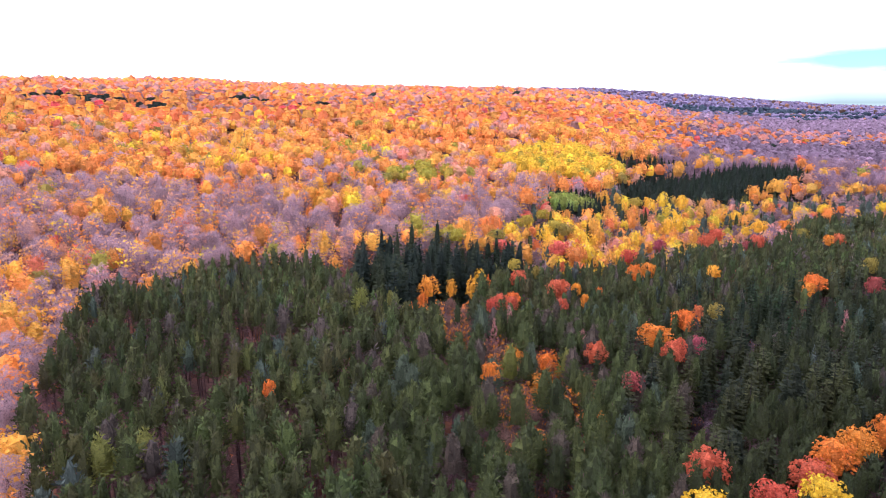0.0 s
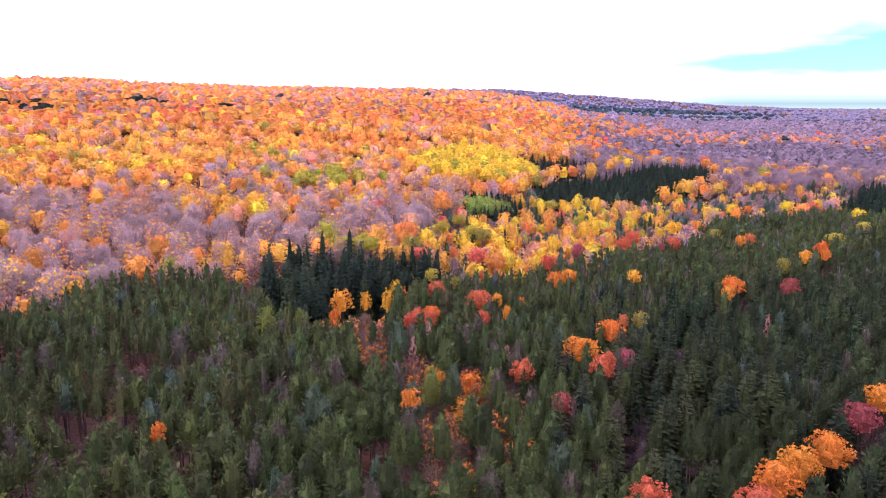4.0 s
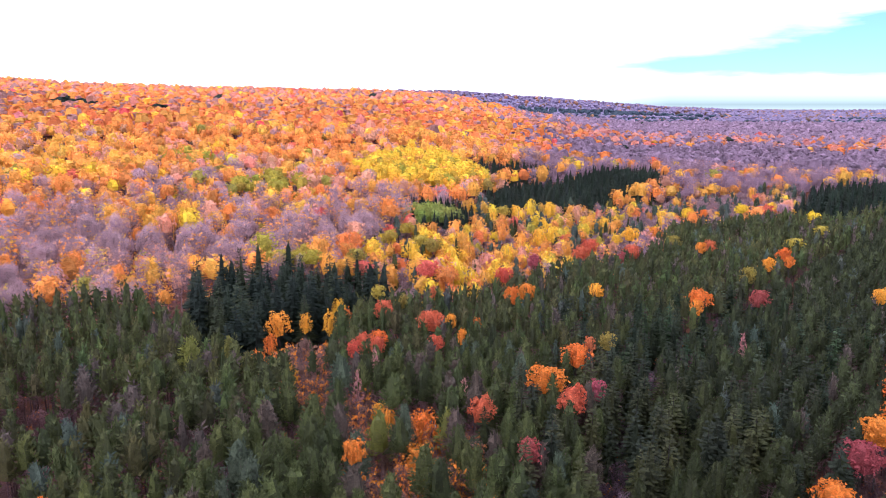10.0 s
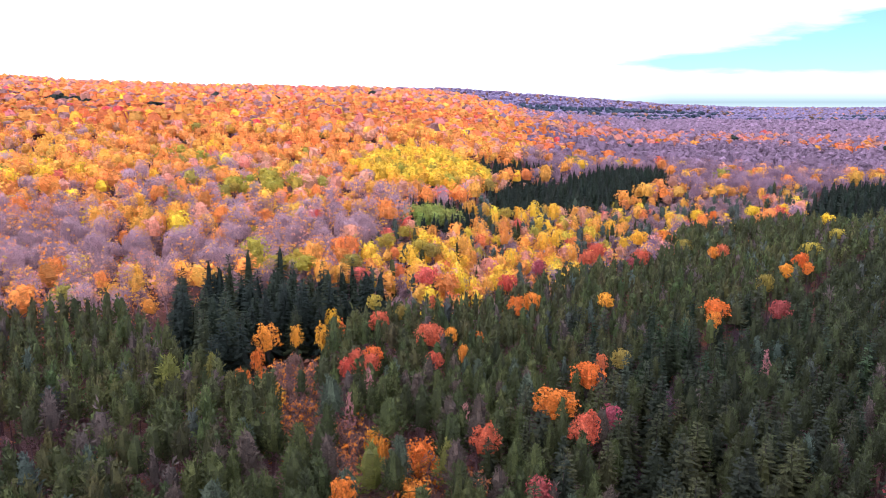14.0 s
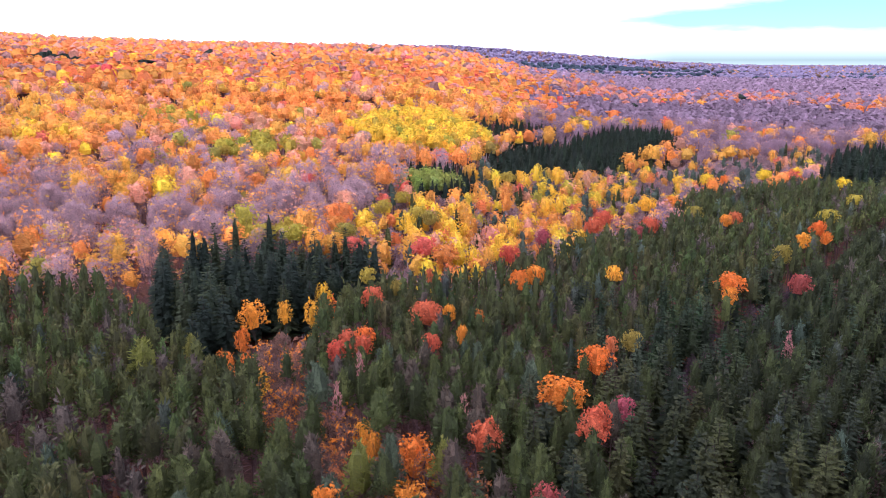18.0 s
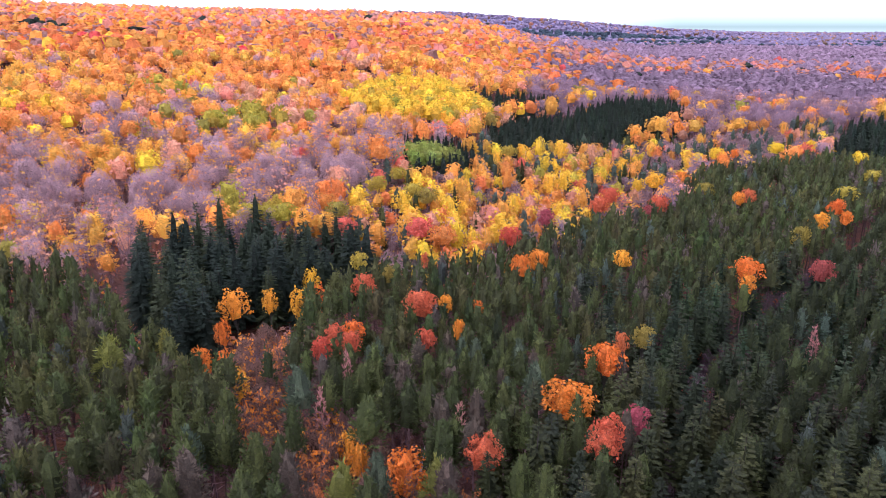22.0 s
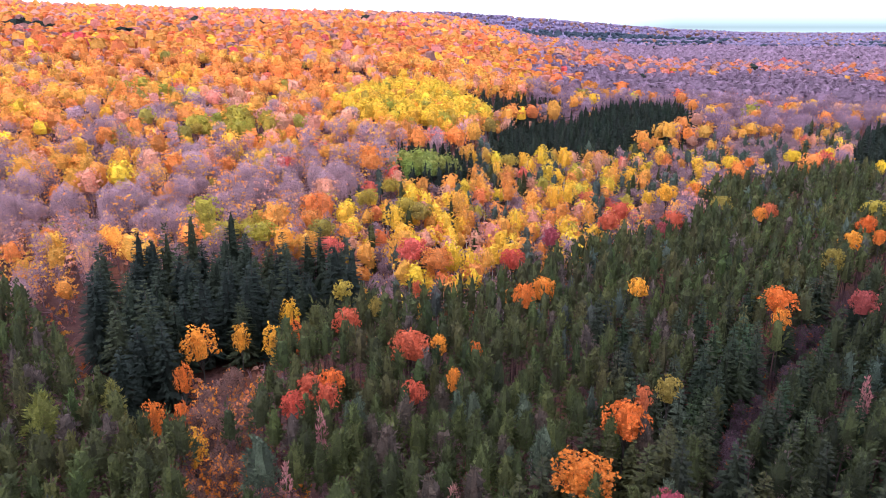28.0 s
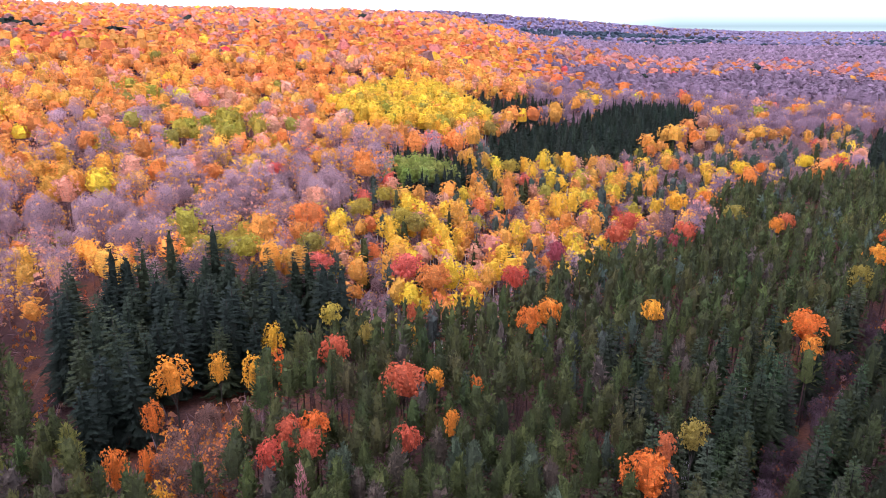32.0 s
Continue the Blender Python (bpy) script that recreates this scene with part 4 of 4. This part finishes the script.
for label, region in (("lower hillside maples in orange and gold, many already bare", ~far), ("upper hillside maples in full orange and gold", far)):
    woods = Stand()
    for sel, shapes in ((full, MAPLE_BACK if region is far else MAPLE_MID), (half, MAPLE_BACK if region is far else MAPLE_THIN), (bare, BARE_BACK if region is far else MAPLE_BARE)):
        f = sel & region
        woods.grow(shapes, hx[f], hy[f], col[f], np.where((hx[f] / hy[f] > 0.08)[:, None], np.array((0.28, 0.17, 0.22)), np.array(TWIG)) * np.exp(rng.normal(0, 0.12, (f.sum(), 1))), size[f], size[f])
    woods.put("maple_woods", LEAF_MID, label, "autumn trees")

brush = Stand()
gx, gy = grid(-330, 260, 40, 420, 4.6, 0.45)
k = ~inside(gx, gy, PINES) | inside(gx, gy, CORRIDOR)
for poly in (SPRUCES, SPRUCES_FAR, SPRUCES_EAST, THICKET):
    k &= ~inside(gx, gy, poly)
k &= (gx < -60) | (gy > 190) | inside(gx, gy, CORRIDOR)
k |= (near_line(gx, gy, EAST_LANE) < 4.5) | (near_line(gx, gy, LANE) < 1.2) & (rng.uniform(size=len(gx)) < 0.3)
gx, gy = gx[k], gy[k]
col = pick(("salmon", "orange", "rust", "brown", "gold", "pink"), (0.25, 0.2, 0.25, 0.2, 0.1, 0.15), len(gx))
size = rng.uniform(0.7, 1.6, len(gx))
gap_here = inside(gx, gy, CORRIDOR)
col = np.where(gap_here[:, None], pick(("deep_orange", "rust", "brown"), (0.5, 0.3, 0.2), len(gx)), col)
size = size * np.where(gap_here, 1.35, 1.0)
brush.grow(SHRUB, gx, gy, col, np.where(gap_here[:, None], np.array((0.22, 0.10, 0.07)), np.array(TWIG) * 0.8), size, size)
brush.put("underbrush", LEAF_MID, "rusty and pinkish underbrush between the trees", "bushes")

mixed = Stand()
gx, gy = grid(-46, 10, 90, 200, 3.8, 0.4)
k = inside(gx, gy, CORRIDOR) & clear_of(gx, gy, 0.6)
gx, gy = gx[k], gy[k]
ux, uy = grid(-120, 130, 40, 250, 4.4, 0.42)
k = inside(ux, uy, PINES) & ~inside(ux, uy, CORRIDOR) & (((ux < 22) & (uy < 178) & (drift(ux, uy, 7, 21) < 0.5)) | (near_line(ux, uy, LANE) < 3.5) | (near_line(ux, uy, EAST_LANE) < 4)) & (rng.uniform(size=len(ux)) < 0.75)
ux, uy = ux[k], uy[k]
saplings = Stand()
size = rng.uniform(0.35, 0.62, len(ux))
# saplings in the lanes (x > 22): the lane's shade is put into darker colours
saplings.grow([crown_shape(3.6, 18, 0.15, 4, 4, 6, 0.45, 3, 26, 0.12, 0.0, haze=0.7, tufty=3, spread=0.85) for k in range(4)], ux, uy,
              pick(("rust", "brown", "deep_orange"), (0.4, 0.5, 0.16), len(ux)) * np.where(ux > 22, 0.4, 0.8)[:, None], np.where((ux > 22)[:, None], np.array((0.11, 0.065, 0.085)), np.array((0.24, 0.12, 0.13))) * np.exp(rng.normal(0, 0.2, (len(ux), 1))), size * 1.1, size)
saplings.put("bare_saplings", LEAF, "leafless reddish-mauve saplings in the thin parts of the plantation", "bare trees")
col = pick(("brown", "deep_orange", "rust"), (0.15, 0.6, 0.25), len(gx))
u = rng.uniform(size=len(gx))
size = rng.uniform(0.6, 1.0, len(gx))
for sel, shapes in ((u < 0.35, MAPLE_BARE), (u >= 0.35, MAPLE_THIN)):
    mixed.grow(shapes, gx[sel], gy[sel], col[sel], np.array((0.22, 0.115, 0.10)), size[sel] * 0.55, size[sel] * 0.75)
mixed.put("bare_hardwoods", LEAF, "half-bare greyish hardwoods in the gap between the pine blocks", "bare trees")

aspens = Stand()
gx, gy = grid(-70, 40, 420, 565, 5.2, 0.35)
k = inside(gx, gy, ASPENS)
gx, gy = gx[k], gy[k]
col = pick(("yellow", "lime", "gold"), (0.8, 0.14, 0.06), len(gx))
size = rng.uniform(0.9, 1.2, len(gx))
aspens.grow(ASPEN_BACK, gx, gy, col, PALE, size * 1.15, size)
aspens.put("aspen_grove", LEAF_MID, "compact grove of bright yellow aspens", "aspen trees")

gx, gy = grid(-45, 260, 222, 500, 4.7, 0.4)
k = inside(gx, gy, BOG) & ~inside(gx, gy, SPRUCES_FAR) & ~inside(gx, gy, SPRUCES) & ~inside(gx, gy, THICKET) & ~inside(gx, gy, PINES) & clear_of(gx, gy, 0.8)
gx, gy = gx[k], gy[k]
n = len(gx)
east = ease((gx / gy - 0.16) / 0.12)
u = rng.uniform(size=n)
conifer = u < 0.22
bare = (u > 0.22) & (u < 0.52 + 0.36 * east)
leaf = ~conifer & ~bare
col = pick(("yellow", "gold", "orange", "salmon", "lime", "red"), (0.3, 0.24, 0.17, 0.16, 0.08, 0.05), n)
size = rng.uniform(0.65, 1.15, n)
order = np.argsort(np.where(leaf, np.hypot(gx - 10, gy - 230), 1e9))[:170]
BOG_TONES = ("yellow", "gold", "orange", "salmon", "lime")
for i in order:
    t = int(rng.choice(5, p=(0.32, 0.26, 0.18, 0.16, 0.08)))
    tree("aspen_tree", ASPEN_MID, TONE[BOG_TONES[t]], PALE, LEAF, gx[i], gy[i], size[i] * 1.25, size[i], f"slim bog aspen with {NAMES[BOG_TONES[t]]} leaves and a pale stem", "aspen tree", "aspens of the bog")
leaf[order] = False
bog = Stand()
bog.grow(ASPEN_MID, gx[leaf], gy[leaf], col[leaf], PALE, size[leaf] * 1.25, size[leaf])
bog.grow(MAPLE_BARE, gx[bare], gy[bare], col[bare], np.array(TWIG) * 0.75, size[bare] * 0.6, size[bare] * 0.62)
bog.put("bog_woods", LEAF_MID, "wet mixed woods of yellow aspen and bare birch", "autumn trees")
bog = Stand()
odd = rng.uniform(size=conifer.sum()) < 0.65
cx, cy, cs = gx[conifer], gy[conifer], size[conifer]
bog.grow(PINE_FAR, cx[odd], cy[odd], tone("blue", odd.sum()), POLE, cs[odd] * 1.15, cs[odd] * 0.85)
bog.grow(SPRUCE_FAR, cx[~odd], cy[~odd], tone("pine", (~odd).sum()), DARK_POLE, cs[~odd] * 0.95, cs[~odd] * 0.72)
bog.put("bog_conifers", NEEDLE_MID, "scattered grey-green conifers in the bog", "conifer trees")

gx, gy = grid(-25, 20, 328, 392, 5.0, 0.3)
k = inside(gx, gy, THICKET)
gx, gy = gx[k], gy[k]
soft = np.hypot(gx + 6, gy - 358) < 13
thicket = Stand()
thicket.grow(SPRUCE_FAR, gx[~soft], gy[~soft], tone("spruce", (~soft).sum()), DARK_POLE, 0.95, 0.75)
thicket.put("conifer_thicket", NEEDLE_MID, "dark conifer thicket round a still green clump", "conifer trees")
thicket = Stand()
thicket.grow(MAPLE_MID, gx[soft], gy[soft], tone("green", soft.sum()), POLE, 0.85, 0.85)
thicket.put("green_clump", LEAF_MID, "clump of broadleaf trees still in green leaf", "broadleaf trees")

# ---- hill and flats beyond ----
fx, fy = grid(-1500, 1300, 420, 2100, 9.0, 0.4)
d = np.hypot(fx, fy)
k = (d > 655) & (d < 1950) & (fx / fy < 0.66) & (fx / fy > -0.98)
fx, fy, d = fx[k], fy[k], d[k]
k = ((d < 950) | (rng.uniform(size=len(d)) < 0.6)) & ((fx / fy > -0.62) | (rng.uniform(size=len(d)) < 0.6))
fx, fy, d = fx[k], fy[k], d[k]
n = len(fx)
a = fx / fy
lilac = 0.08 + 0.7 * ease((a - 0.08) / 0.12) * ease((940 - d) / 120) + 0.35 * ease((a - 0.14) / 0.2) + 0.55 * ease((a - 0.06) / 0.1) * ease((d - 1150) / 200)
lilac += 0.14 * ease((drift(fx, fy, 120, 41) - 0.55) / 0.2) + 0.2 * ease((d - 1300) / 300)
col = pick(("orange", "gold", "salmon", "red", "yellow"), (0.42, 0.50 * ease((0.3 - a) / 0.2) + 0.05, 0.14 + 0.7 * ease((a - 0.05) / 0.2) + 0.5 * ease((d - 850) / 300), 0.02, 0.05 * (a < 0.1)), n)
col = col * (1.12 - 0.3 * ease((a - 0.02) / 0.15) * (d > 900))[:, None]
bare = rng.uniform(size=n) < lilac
# bare crowns; those on the right have purplish distance haze in their tone
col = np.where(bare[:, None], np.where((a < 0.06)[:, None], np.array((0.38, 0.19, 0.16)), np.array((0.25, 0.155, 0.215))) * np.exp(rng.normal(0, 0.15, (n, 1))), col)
dark = (patchy(fx, fy, [(-530, 668, 40, 12), (-480, 694, 40, 11), (-420, 655, 24, 8), (-379, 779, 26, 9), (-290, 760, 20, 6)]) > 0.55) | (rng.uniform(size=n) < 0.006)
col = np.where(dark[:, None], tone("spruce", n) * 1.3, col)
size = rng.uniform(0.75, 1.25, n) * np.where(d > 950, 1.42, 1.15)
hills = Stand()
mid = d < 930
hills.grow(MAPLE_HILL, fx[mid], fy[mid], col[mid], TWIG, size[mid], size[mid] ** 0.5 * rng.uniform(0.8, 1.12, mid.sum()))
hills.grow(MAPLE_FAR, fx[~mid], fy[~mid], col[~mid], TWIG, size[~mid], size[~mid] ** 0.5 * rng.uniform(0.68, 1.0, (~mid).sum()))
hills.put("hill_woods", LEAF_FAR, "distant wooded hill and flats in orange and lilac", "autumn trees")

# ---- the plain and the far ridge ----
FAR = [mound_shape(5, 2, centre=7.0, tall=9.5, low=-0.7) for k in range(5)]
r = np.sqrt(rng.uniform(1900 ** 2, 4900 ** 2, 16000))
a = rng.uniform(-0.75, 0.7, 16000)
fy = r / np.sqrt(1 + a * a)
fx = a * fy
k = (a > -0.16) | (r > 4200)
fx, fy, r, a = fx[k], fy[k], r[k], a[k]
n = len(fx)
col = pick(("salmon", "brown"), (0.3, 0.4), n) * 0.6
# most far crowns carry bluish-lilac distance haze in their colour
far_haze = rng.uniform(size=n) < 0.86
col = np.where(far_haze[:, None], np.array((0.20, 0.15, 0.245)) * np.exp(rng.normal(0, 0.15, (n, 1))), col)
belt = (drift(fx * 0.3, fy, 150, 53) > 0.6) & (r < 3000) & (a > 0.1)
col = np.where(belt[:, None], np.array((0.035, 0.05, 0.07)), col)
far_woods = Stand()
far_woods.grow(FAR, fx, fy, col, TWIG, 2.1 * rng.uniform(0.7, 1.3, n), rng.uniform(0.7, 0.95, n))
far_woods.put("plain_woods", LEAF_FAR, "far woods tinted lilac by painted-in haze, with dark conifer belts to the horizon", "distant trees")
